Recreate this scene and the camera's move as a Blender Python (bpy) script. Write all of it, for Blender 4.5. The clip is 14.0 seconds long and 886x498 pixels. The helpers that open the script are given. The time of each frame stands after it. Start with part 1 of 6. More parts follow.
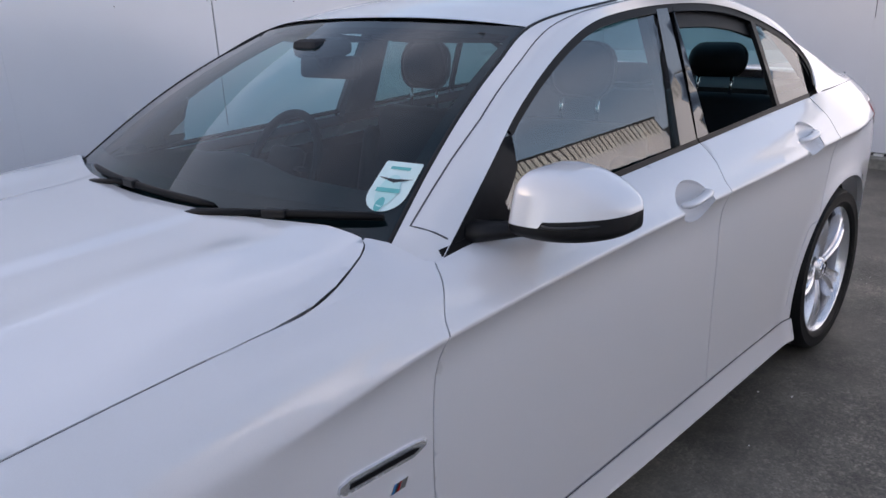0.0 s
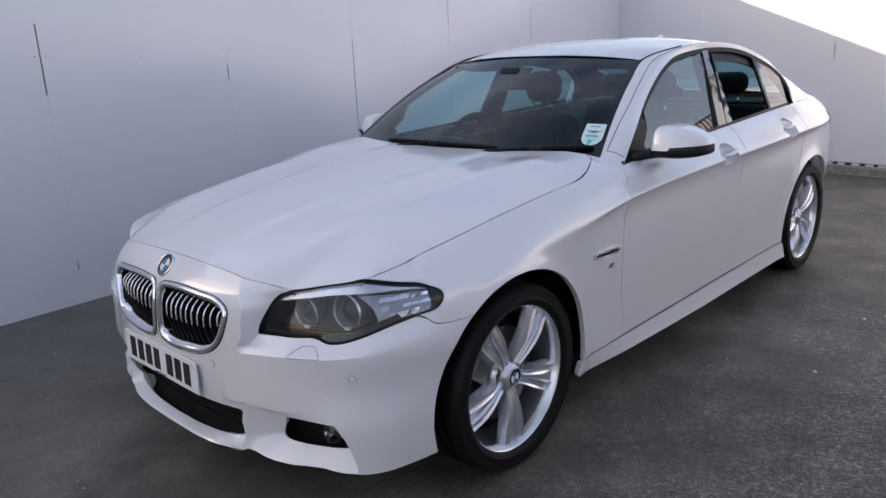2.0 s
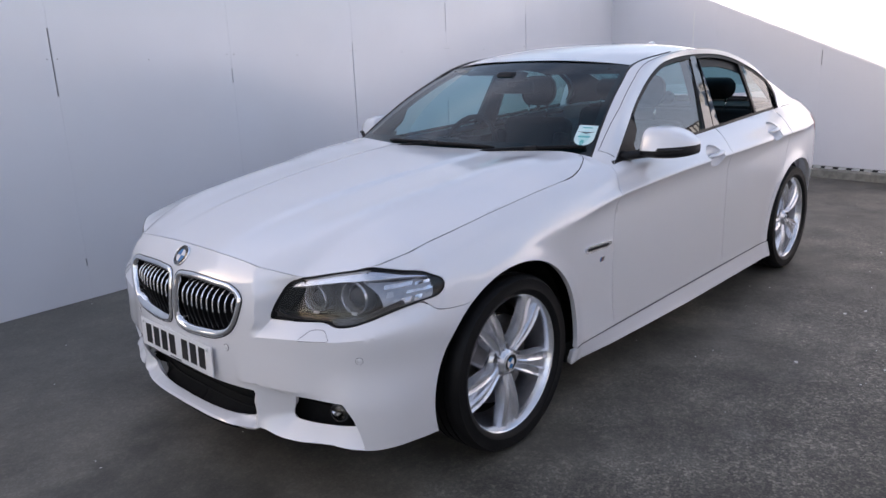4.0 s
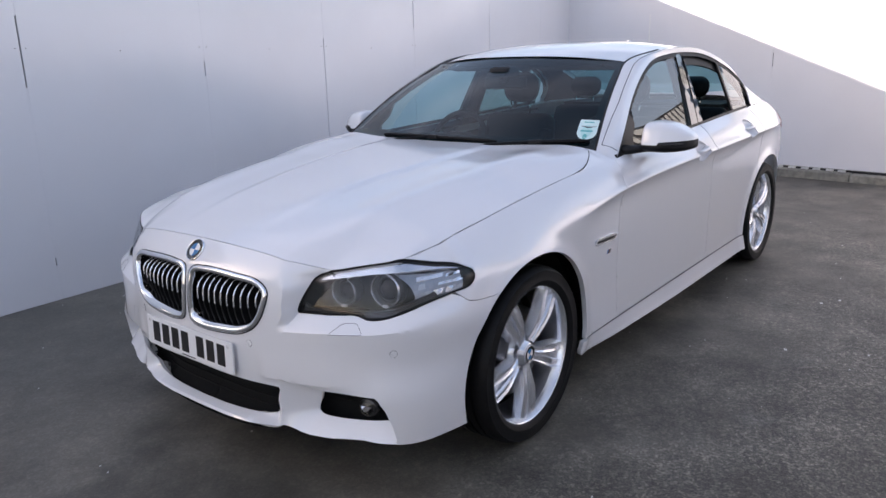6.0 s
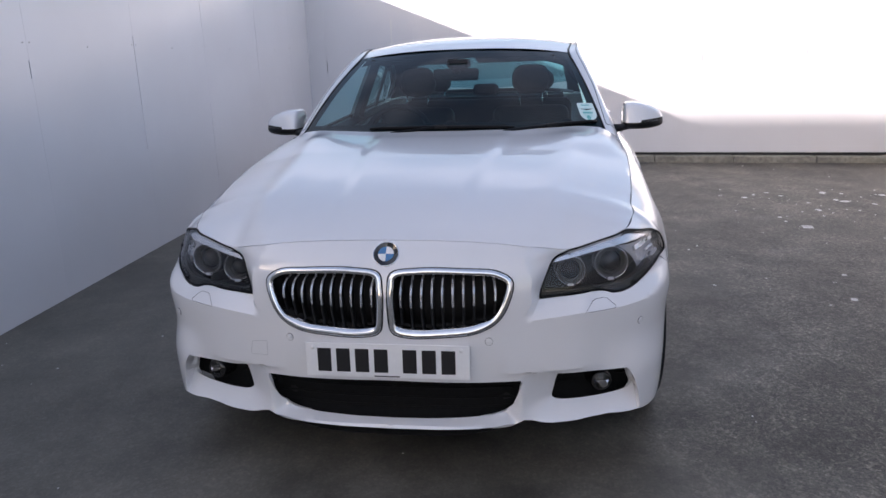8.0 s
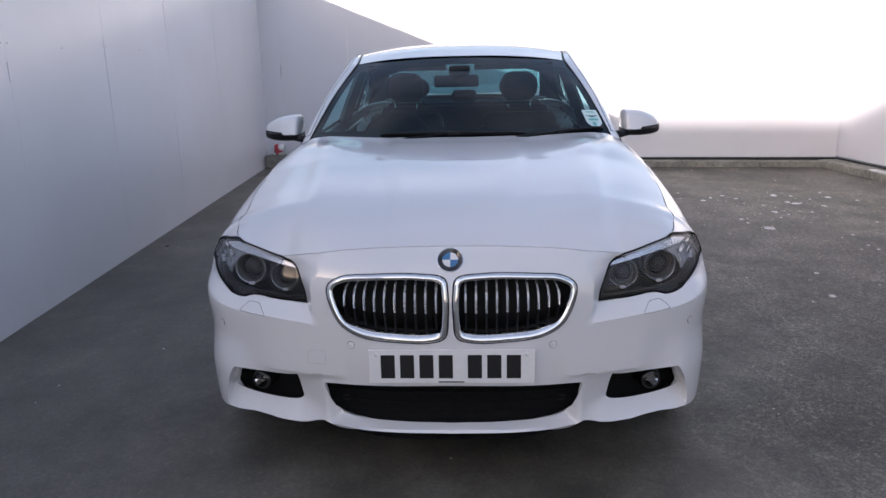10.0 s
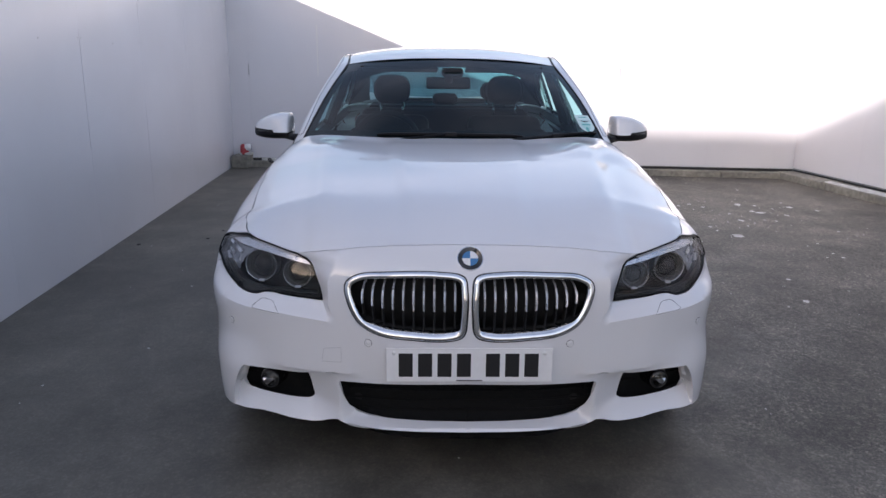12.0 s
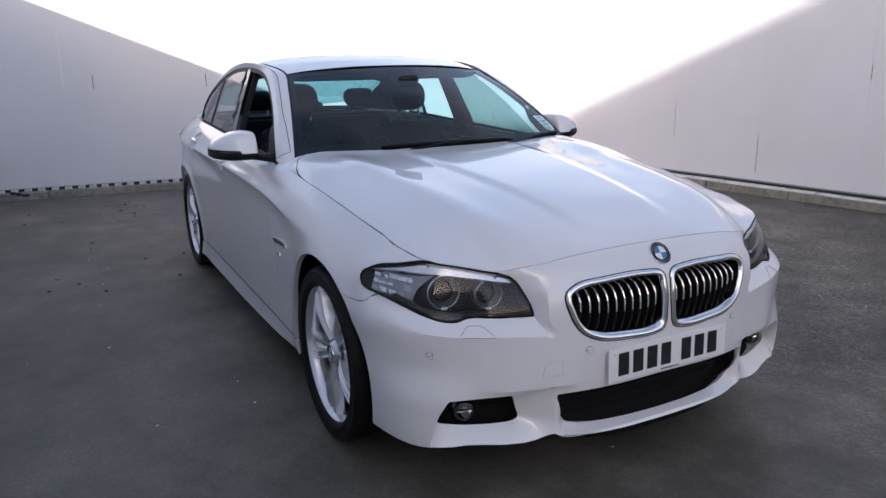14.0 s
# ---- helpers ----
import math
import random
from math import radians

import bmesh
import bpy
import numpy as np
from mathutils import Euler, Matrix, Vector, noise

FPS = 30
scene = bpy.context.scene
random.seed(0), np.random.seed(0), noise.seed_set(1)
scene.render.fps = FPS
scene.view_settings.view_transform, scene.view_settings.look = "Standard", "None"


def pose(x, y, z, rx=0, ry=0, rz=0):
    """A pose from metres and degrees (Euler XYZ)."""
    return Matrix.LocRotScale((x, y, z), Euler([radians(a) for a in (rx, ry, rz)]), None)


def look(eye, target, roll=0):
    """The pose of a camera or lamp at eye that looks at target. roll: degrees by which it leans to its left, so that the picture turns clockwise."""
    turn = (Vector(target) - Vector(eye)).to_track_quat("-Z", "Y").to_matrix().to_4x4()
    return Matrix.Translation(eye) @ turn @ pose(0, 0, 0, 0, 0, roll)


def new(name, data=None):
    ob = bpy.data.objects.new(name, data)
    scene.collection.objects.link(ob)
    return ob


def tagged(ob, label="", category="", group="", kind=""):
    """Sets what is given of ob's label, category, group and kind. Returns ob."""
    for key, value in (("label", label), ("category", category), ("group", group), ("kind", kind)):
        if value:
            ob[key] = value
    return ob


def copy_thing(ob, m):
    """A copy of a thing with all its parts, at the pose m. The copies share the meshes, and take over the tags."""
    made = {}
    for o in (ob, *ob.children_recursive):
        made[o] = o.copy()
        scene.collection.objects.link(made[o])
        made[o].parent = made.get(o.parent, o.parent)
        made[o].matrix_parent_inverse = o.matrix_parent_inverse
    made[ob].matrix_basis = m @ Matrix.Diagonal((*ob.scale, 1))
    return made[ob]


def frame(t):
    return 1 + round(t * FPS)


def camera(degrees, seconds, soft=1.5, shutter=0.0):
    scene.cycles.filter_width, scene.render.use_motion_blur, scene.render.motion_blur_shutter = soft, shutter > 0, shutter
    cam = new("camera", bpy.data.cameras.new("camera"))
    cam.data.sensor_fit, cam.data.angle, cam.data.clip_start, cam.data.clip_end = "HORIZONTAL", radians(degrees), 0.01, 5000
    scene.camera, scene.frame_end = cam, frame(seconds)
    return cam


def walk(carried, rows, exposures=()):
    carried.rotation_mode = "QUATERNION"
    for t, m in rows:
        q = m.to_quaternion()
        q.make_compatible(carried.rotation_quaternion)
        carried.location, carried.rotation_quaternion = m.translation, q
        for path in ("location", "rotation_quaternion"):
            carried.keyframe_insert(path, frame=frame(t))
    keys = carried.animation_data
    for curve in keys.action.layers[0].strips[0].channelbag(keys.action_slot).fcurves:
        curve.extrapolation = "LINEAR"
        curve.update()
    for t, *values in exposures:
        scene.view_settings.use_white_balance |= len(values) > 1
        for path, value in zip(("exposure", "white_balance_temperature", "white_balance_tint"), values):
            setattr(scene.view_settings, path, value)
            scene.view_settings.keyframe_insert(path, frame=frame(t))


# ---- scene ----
cam = camera(62.8, 14.0)
PATH = [
    (0, (-0.092, -1.769, 1.423), (1.234, -0.412, 0.791), -2.5),
    (0.5, (-0.642, -1.915, 1.439), (0.691, -0.552, 0.834), -2.8),
    (1, (-1.165, -2.1, 1.45), (0.169, -0.722, 0.884), -2.9),
    (1.5, (-1.554, -2.243, 1.455), (-0.205, -0.867, 0.918), -2.3),
    (2, (-1.822, -2.341, 1.451), (-0.437, -0.998, 0.924), -2.6),
    (2.5, (-1.913, -2.42, 1.455), (-0.523, -1.08, 0.932), -2.7),
    (3, (-1.94, -2.44, 1.45), (-0.544, -1.103, 0.936), -2.6),
    (5.5, (-1.967, -2.387, 1.443), (-0.559, -1.065, 0.924), -1.5),
    (6, (-2.144, -2.212, 1.424), (-0.637, -1.003, 0.907), -1.5),
    (6.5, (-2.364, -1.848, 1.368), (-0.719, -0.832, 0.855), -0.9),
    (7, (-2.587, -1.392, 1.362), (-0.806, -0.64, 0.849), -0.8),
    (7.5, (-2.754, -0.914, 1.346), (-0.888, -0.415, 0.826), -1.3),
    (8, (-2.873, -0.508, 1.373), (-0.965, -0.206, 0.858), -1.9),
    (8.5, (-2.908, -0.25, 1.381), (-0.987, -0.043, 0.866), -1.8),
    (11, (-2.943, -0.069, 1.397), (-1.009, 0.011, 0.894), -0.8),
    (11.5, (-2.948, -0.034, 1.395), (-1.013, 0.025, 0.895), -0.2),
    (12, (-2.943, 0.123, 1.372), (-1.005, 0.092, 0.878), 0.6),
    (12.5, (-2.851, 0.466, 1.382), (-0.925, 0.263, 0.884), -0.4),
    (13, (-2.792, 0.896, 1.399), (-0.902, 0.471, 0.898), -0.6),
    (13.5, (-2.665, 1.267, 1.402), (-0.844, 0.613, 0.897), -1.4),
    (14, (-2.5, 1.703, 1.399), (-0.776, 0.814, 0.908), -0.9),
]
walk(cam, [(t, look(eye, target, roll)) for t, eye, target, roll in PATH], exposures=[(0, 0.98, 7150, 20), (0.5, 0.74, 7150, 21), (1, 0.64, 7150, 21), (1.5, 0.74, 7200, 21), (2, 0.94, 7300, 21), (3, 1.08, 7300, 21), (5.5, 1.20, 7350, 21), (6, 1.19, 7300, 21), (7, 1.03, 7250, 21), (8.5, 0.89, 7150, 21), (12.5, 0.86, 7150, 21), (14, 0.87, 7150, 21)])

# ---- light ----
BAY = pose(2.2, 2.53, 0, 0, 0, 3.5)          # the bay's left wall runs along its x axis
sun_way = Vector((0.687, -0.666, -0.290)).normalized()
world = bpy.data.worlds.new("sky")
scene.world = world
world.use_nodes = True
wn = world.node_tree
sky = wn.nodes.new("ShaderNodeTexSky")
sky.sky_type, sky.sun_disc = "NISHITA", False
sky.sun_elevation = math.asin(-sun_way.z)
sky.sun_rotation = math.atan2(-sun_way.x, -sun_way.y)
sky.air_density, sky.dust_density, sky.ozone_density = 1.0, 1.4, 1.0
SKY_STRENGTH, SUN_STRENGTH = 0.15, 3.7
cl_co = wn.nodes.new("ShaderNodeTexCoord")
cl_map = wn.nodes.new("ShaderNodeMapping")
cl_map.inputs["Scale"].default_value = (1.0, 1.0, 2.6)
cl_no = wn.nodes.new("ShaderNodeTexNoise")
cl_no.inputs["Scale"].default_value, cl_no.inputs["Detail"].default_value = 2.2, 6
cl_no.inputs["Roughness"].default_value = 0.55
cl_ra = wn.nodes.new("ShaderNodeValToRGB")
cl_ra.color_ramp.elements[0].position, cl_ra.color_ramp.elements[1].position = 0.42, 0.80
cl_mix = wn.nodes.new("ShaderNodeMixRGB")
cl_mix.inputs[2].default_value = (4.6, 5.3, 6.6, 1)
cl_sep, cl_thin, cl_fac = wn.nodes.new("ShaderNodeSeparateXYZ"), wn.nodes.new("ShaderNodeMapRange"), wn.nodes.new("ShaderNodeMath")
cl_thin.inputs[3].default_value, cl_thin.inputs[4].default_value = 1.0, 0.45        # the clouds thin out overhead
cl_fac.operation = "MULTIPLY"
for a, b in ((cl_co.outputs["Generated"], cl_map.inputs[0]), (cl_map.outputs[0], cl_no.inputs[0]), (cl_no.outputs["Fac"], cl_ra.inputs[0]),
             (cl_co.outputs["Generated"], cl_sep.inputs[0]), (cl_sep.outputs["Z"], cl_thin.inputs[0]), (cl_ra.outputs[0], cl_fac.inputs[0]),
             (cl_thin.outputs[0], cl_fac.inputs[1]), (cl_fac.outputs[0], cl_mix.inputs[0]),
             (sky.outputs[0], cl_mix.inputs[1]), (cl_mix.outputs[0], wn.nodes["Background"].inputs[0])):
    wn.links.new(a, b)
wn.nodes["Background"].inputs[1].default_value = SKY_STRENGTH
sun = new("sun", bpy.data.lights.new("sun", "SUN"))
sun.data.energy, sun.data.angle, sun.data.color = SUN_STRENGTH, radians(0.53), (1.0, 1.0, 0.99)
sun.matrix_world = look(-40 * sun_way, (0, 0, 0))


# ---- materials ----
def material(name, base, rough=0.5, metal=0.0, coat=0.0, spec=0.5, grain=None, bump=None, mottled=None):
    """grain: (scale, amount) fine light-dark variation; mottled: the same at a large scale; bump: (scale, height in m)."""
    m = bpy.data.materials.new(name)
    m.use_nodes = True
    nt, b = m.node_tree, m.node_tree.nodes["Principled BSDF"]
    b.inputs["Base Color"].default_value = (*base, 1)
    b.inputs["Roughness"].default_value, b.inputs["Metallic"].default_value = rough, metal
    b.inputs["Coat Weight"].default_value, b.inputs["Coat Roughness"].default_value = coat, 0.03
    b.inputs["Specular IOR Level"].default_value = spec
    co = nt.nodes.new("ShaderNodeTexCoord")
    last = None
    for spot in (grain, mottled):
        if spot:
            no = nt.nodes.new("ShaderNodeTexNoise")
            no.inputs["Scale"].default_value, no.inputs["Detail"].default_value = spot[0], 5
            nt.links.new(co.outputs["Object"], no.inputs[0])
            mr = nt.nodes.new("ShaderNodeMapRange")
            mr.inputs[1].default_value, mr.inputs[2].default_value = 0.25, 0.75
            mr.inputs[3].default_value, mr.inputs[4].default_value = 1 - spot[1], 1 + spot[1]
            nt.links.new(no.outputs["Fac"], mr.inputs[0])
            mu = nt.nodes.new("ShaderNodeMixRGB")
            mu.blend_type, mu.inputs[0].default_value, mu.inputs[1].default_value = "MULTIPLY", 1, (*base, 1)
            if last:
                nt.links.new(last, mu.inputs[1])
            nt.links.new(mr.outputs[0], mu.inputs[2])
            last = mu.outputs[0]
    if last:
        nt.links.new(last, b.inputs["Base Color"])
    if bump:
        no = nt.nodes.new("ShaderNodeTexNoise")
        no.inputs["Scale"].default_value, no.inputs["Detail"].default_value = bump[0], 4
        nt.links.new(co.outputs["Object"], no.inputs[0])
        bu = nt.nodes.new("ShaderNodeBump")
        bu.inputs["Distance"].default_value, bu.inputs["Strength"].default_value = bump[1], 1
        nt.links.new(no.outputs["Fac"], bu.inputs["Height"])
        nt.links.new(bu.outputs[0], b.inputs["Normal"])
    return m


def glass_material(name, tint, gloss=1.5, rough=0.0, faces=2.0):
    m = bpy.data.materials.new(name)
    m.use_nodes = True
    nt = m.node_tree
    nt.nodes.remove(nt.nodes["Principled BSDF"])
    # reflectance of a pane of both its faces, rising towards grazing angles
    lw, tr = nt.nodes.new("ShaderNodeLayerWeight"), nt.nodes.new("ShaderNodeBsdfTransparent")
    gl, mx = nt.nodes.new("ShaderNodeBsdfGlossy"), nt.nodes.new("ShaderNodeMixShader")
    po, fr = nt.nodes.new("ShaderNodeMath"), nt.nodes.new("ShaderNodeMapRange")
    f0 = faces * ((gloss - 1) / (gloss + 1)) ** 2
    lw.inputs[0].default_value, gl.inputs["Roughness"].default_value = 0.5, rough
    po.operation, po.inputs[1].default_value = "POWER", 4.6
    fr.inputs[3].default_value, fr.inputs[4].default_value = f0, 1.0
    nt.links.new(lw.outputs["Facing"], po.inputs[0])
    nt.links.new(po.outputs[0], fr.inputs[0])
    tr.inputs[0].default_value = (*tint, 1)
    nt.links.new(fr.outputs[0], mx.inputs[0])
    nt.links.new(tr.outputs[0], mx.inputs[1])
    nt.links.new(gl.outputs[0], mx.inputs[2])
    nt.links.new(mx.outputs[0], nt.nodes["Material Output"].inputs[0])
    return m


PAINT = material("white_pearl_paint", (0.74, 0.74, 0.76), 0.32, 0.0, 1.0, 0.5, grain=(900, 0.03))
PAINT.node_tree.nodes["Principled BSDF"].inputs["Coat IOR"].default_value = 1.75
PLASTIC = material("black_plastic", (0.010, 0.010, 0.011), 0.45, spec=0.22, bump=(600, 0.0003), grain=(40, 0.2))
GLOSSBLACK = material("gloss_black_trim", (0.01, 0.01, 0.011), 0.08, 0, 0.6, grain=(30, 0.2))
SATINBLACK = material("satin_black_moulding", (0.007, 0.007, 0.008), 0.42, 0, 0, 0.12, grain=(40, 0.2))
RUBBER = material("tyre_rubber", (0.006, 0.006, 0.0065), 0.5, 0, 0, 0.18, grain=(25, 0.25), bump=(300, 0.0004))
CHROME = material("chrome", (0.82, 0.83, 0.85), 0.08, 1.0, grain=(30, 0.05))
ALLOY = material("silver_alloy", (0.76, 0.77, 0.80), 0.24, 0.75, 0.5, grain=(60, 0.05))
DARKALLOY = material("shaded_alloy", (0.20, 0.20, 0.22), 0.4, 0.8, grain=(60, 0.08))
STEEL = material("brake_steel", (0.30, 0.29, 0.28), 0.35, 1.0, grain=(80, 0.2))
LEATHER = material("black_leather", (0.009, 0.0115, 0.016), 0.55, spec=0.22, grain=(60, 0.2), bump=(250, 0.0005))
LINING = material("dark_headlining", (0.017, 0.019, 0.023), 0.9, grain=(200, 0.15))
GLASS = glass_material("green_tinted_glass", (0.29, 0.56, 0.60), 1.43)
SIDEGLASS = glass_material("side_glass", (0.50, 0.66, 0.64), 1.6, 0.0, 3.1)
LENS = glass_material("clear_lens", (0.92, 0.93, 0.95), 1.45, 0.0, 1.5)
GROOVE = material("shut_line_grey", (0.10, 0.10, 0.11), 0.8, grain=(30, 0.1))
MATTEBLACK = material("matt_black_grid", (0.006, 0.006, 0.0065), 0.85, 0, 0, 0.2, grain=(60, 0.2))
PLATE = material("number_plate_white", (0.78, 0.78, 0.79), 0.3, grain=(60, 0.03))
INK = material("black_ink", (0.012, 0.012, 0.014), 0.35)
BLUE = material("enamel_blue", (0.03, 0.17, 0.38), 0.15, 0, 1)
ENAMELWHITE = material("enamel_white", (0.8, 0.8, 0.8), 0.15, 0, 1)
TEAL = material("teal_print", (0.10, 0.45, 0.45), 0.4)
PALEBLUE = material("pale_label_paper", (0.62, 0.80, 0.80), 0.4, grain=(30, 0.06))
PALETEAL = material("pale_teal_print", (0.45, 0.72, 0.72), 0.4)
RED = material("red_lens", (0.35, 0.01, 0.012), 0.1, 0, 1)
WALLPAINT = material("white_wall_panel", (0.73, 0.73, 0.765), 0.22, 0, 0, 0.8, grain=(1.1, 0.035), mottled=(0.35, 0.05), bump=(2.0, 0.0014))
JOINT = material("dark_joint", (0.035, 0.035, 0.037), 0.8, grain=(20, 0.4))
KERBSTONE = material("mossy_concrete", (0.24, 0.23, 0.20), 0.9, grain=(22, 0.3), mottled=(2.2, 0.3), bump=(60, 0.004))
LIMEWASH = material("chalky_mortar", (0.62, 0.62, 0.60), 0.9, grain=(14, 0.3), bump=(40, 0.004))
CLADDING = material("white_ribbed_steel", (0.72, 0.72, 0.70), 0.45, grain=(2, 0.06))
# for the unseen shading block, kept pale so that it bounces light
BLOCKGREY = material("shade_block_grey", (0.60, 0.60, 0.60), 0.5, grain=(1, 0.1))


def asphalt_material():
    """Old asphalt: smooth, stained, dusty and brightened on the wall side of the bay, open and gritty on the other."""
    m = material("worn_asphalt", (0.08, 0.077, 0.075), 0.58, 0, 0, 0.5)
    nt, b = m.node_tree, m.node_tree.nodes["Principled BSDF"]
    co = nt.nodes.new("ShaderNodeTexCoord")

    def node(kind, **values):
        n = nt.nodes.new(kind)
        for key, v in values.items():
            n.inputs[key.replace("_", " ")].default_value = v
        return n

    def ramp(source, lo, hi, a, z):
        mr = nt.nodes.new("ShaderNodeMapRange")
        for k, v in enumerate((lo, hi, a, z), 1):
            mr.inputs[k].default_value = v
        nt.links.new(source, mr.inputs[0])
        return mr.outputs[0]

    def tex(scale, detail, lo, hi, a, z):
        no = node("ShaderNodeTexNoise", Scale=scale, Detail=detail, Roughness=0.6)
        nt.links.new(co.outputs["Object"], no.inputs[0])
        return ramp(no.outputs["Fac"], lo, hi, a, z)

    def mix(kind, fac, one, two):
        mx = nt.nodes.new("ShaderNodeMixRGB")
        mx.blend_type = kind
        for k, v in enumerate((fac, one, two)):
            if isinstance(v, (int, float, tuple)):
                mx.inputs[k].default_value = v
            else:
                nt.links.new(v, mx.inputs[k])
        return mx.outputs[0]

    se, ad = nt.nodes.new("ShaderNodeSeparateXYZ"), nt.nodes.new("ShaderNodeMath")
    nt.links.new(co.outputs["Object"], se.inputs[0])
    nt.links.new(se.outputs["Y"], ad.inputs[0])
    nt.links.new(tex(0.9, 5, 0.3, 0.7, -0.7, 0.7), ad.inputs[1])
    grit = ramp(ad.outputs[0], -1.9, -0.7, 1.0, 0.22)          # how open the surface is
    # paler towards the wall: dust, plus brightness for light missing there
    dust_and_light = ramp(ad.outputs[0], 0.3, 1.6, 0.0, 0.40)
    col = mix("MULTIPLY", 1.0, (0.106, 0.097, 0.080, 1), tex(0.75, 5, 0.32, 0.68, 0.55, 1.45))
    col = mix("MULTIPLY", 1.0, col, tex(3.0, 6, 0.3, 0.7, 0.68, 1.32))
    col = mix("MULTIPLY", 1.0, col, tex(1.9, 3, 0.56, 0.66, 1.0, 0.74))
    col = mix("MULTIPLY", grit, col, tex(34, 4, 0.3, 0.7, 0.62, 1.45))
    col = mix("MULTIPLY", grit, col, tex(130, 2, 0.3, 0.75, 0.45, 1.7))
    col = mix("MIX", tex(1.7, 9, 0.60, 0.72, 0, 0.40), col, (0.215, 0.208, 0.190, 1))      # chalky scuffs
    col = mix("MIX", dust_and_light, col, (0.172, 0.160, 0.134, 1))
    # single stones of the aggregate, most dark and some pale
    for scale, low, gain in ((105, 0.62, 1.25), (60, 0.86, 0.42)):
        vo, sp = node("ShaderNodeTexVoronoi", Scale=scale), nt.nodes.new("ShaderNodeSeparateColor")
        pw, sm = nt.nodes.new("ShaderNodeMath"), nt.nodes.new("ShaderNodeMath")
        pw.operation, pw.inputs[1].default_value = "POWER", 2.6
        sm.operation, sm.inputs[1].default_value, sm.inputs[2].default_value = "MULTIPLY_ADD", gain, low
        for a, z in ((co.outputs["Object"], vo.inputs["Vector"]), (vo.outputs["Color"], sp.inputs[0]), (sp.outputs[0], pw.inputs[0]), (pw.outputs[0], sm.inputs[0])):
            nt.links.new(a, z)
        col = mix("MULTIPLY", grit, col, sm.outputs[0])
    nt.links.new(col, b.inputs["Base Color"])
    bu = nt.nodes.new("ShaderNodeBump")
    hm = nt.nodes.new("ShaderNodeMath")
    hm.operation = "MULTIPLY"
    nt.links.new(tex(140, 4, 0, 1, 0, 1), hm.inputs[0])
    nt.links.new(grit, hm.inputs[1])
    bu.inputs["Distance"].default_value = 0.0045
    nt.links.new(hm.outputs[0], bu.inputs["Height"])
    nt.links.new(bu.outputs[0], b.inputs["Normal"])
    return m


ASPHALT = asphalt_material()


# ---- mesh helpers ----
def part(name, bm, mat, parent=None, label="", smooth=False):
    me = bpy.data.meshes.new(name)
    bm.to_mesh(me)
    bm.free()
    for mm in (mat if isinstance(mat, (list, tuple)) else [mat]):
        me.materials.append(mm)
    if smooth:
        me.shade_smooth()
    ob = new(name, me)
    if parent:
        ob.parent = parent
    return tagged(ob, label)


def box_bm(lo, hi, bevel=0.0, seg=2, bm=None, m=None):
    bm = bm or bmesh.new()
    c = [(a + b) / 2 for a, b in zip(lo, hi)]
    d = [b - a for a, b in zip(lo, hi)]
    mat = Matrix.Translation(c) @ Matrix.Diagonal((*d, 1))
    vs = bmesh.ops.create_cube(bm, size=1, matrix=(m @ mat) if m else mat)["verts"]
    if bevel:
        es = list({e for v in vs for e in v.link_edges})
        bmesh.ops.bevel(bm, geom=es, offset=bevel, segments=seg, affect="EDGES", profile=0.5)
    return bm


def tube_bm(pts, radius, n=10, bm=None, closed=False, flat=1.0):
    """A tube along points; radius a number or a list; flat squashes it in the second cross direction."""
    bm = bm or bmesh.new()
    pts = [Vector(p) for p in pts]
    rs = radius if isinstance(radius, (list, tuple)) else [radius] * len(pts)
    rings = []
    side = None
    for i, p in enumerate(pts):
        a = pts[i - 1] if (i or closed) else p
        b = pts[(i + 1) % len(pts)] if (closed or i < len(pts) - 1) else p
        t = (b - a).normalized()
        if side is None:
            side = t.cross(Vector((0, 0, 1)) if abs(t.z) < 0.9 else Vector((1, 0, 0))).normalized()
        side = (side - t * side.dot(t)).normalized()
        up = side.cross(t)
        rings.append([bm.verts.new(p + rs[i] * (math.cos(k * math.tau / n) * side + flat * math.sin(k * math.tau / n) * up)) for k in range(n)])
    m = len(rings)
    for i in range(m if closed else m - 1):
        for k in range(n):
            bm.faces.new((rings[i][k], rings[i][(k + 1) % n], rings[(i + 1) % m][(k + 1) % n], rings[(i + 1) % m][k]))
    if not closed:
        bm.faces.new(rings[0][::-1])
        bm.faces.new(rings[-1])
    return bm


def lathe_bm(profile, n=64, bm=None, m=None):
    """Profile of (radius, y) turned about the y axis."""
    bm = bm or bmesh.new()
    m = m or Matrix.Identity(4)
    rings = [[bm.verts.new(m @ Vector((r * math.cos(k * math.tau / n), y, r * math.sin(k * math.tau / n)))) for k in range(n)] for r, y in profile]
    for a, b in zip(rings, rings[1:]):
        for k in range(n):
            bm.faces.new((a[k], a[(k + 1) % n], b[(k + 1) % n], b[k]))
    return bm


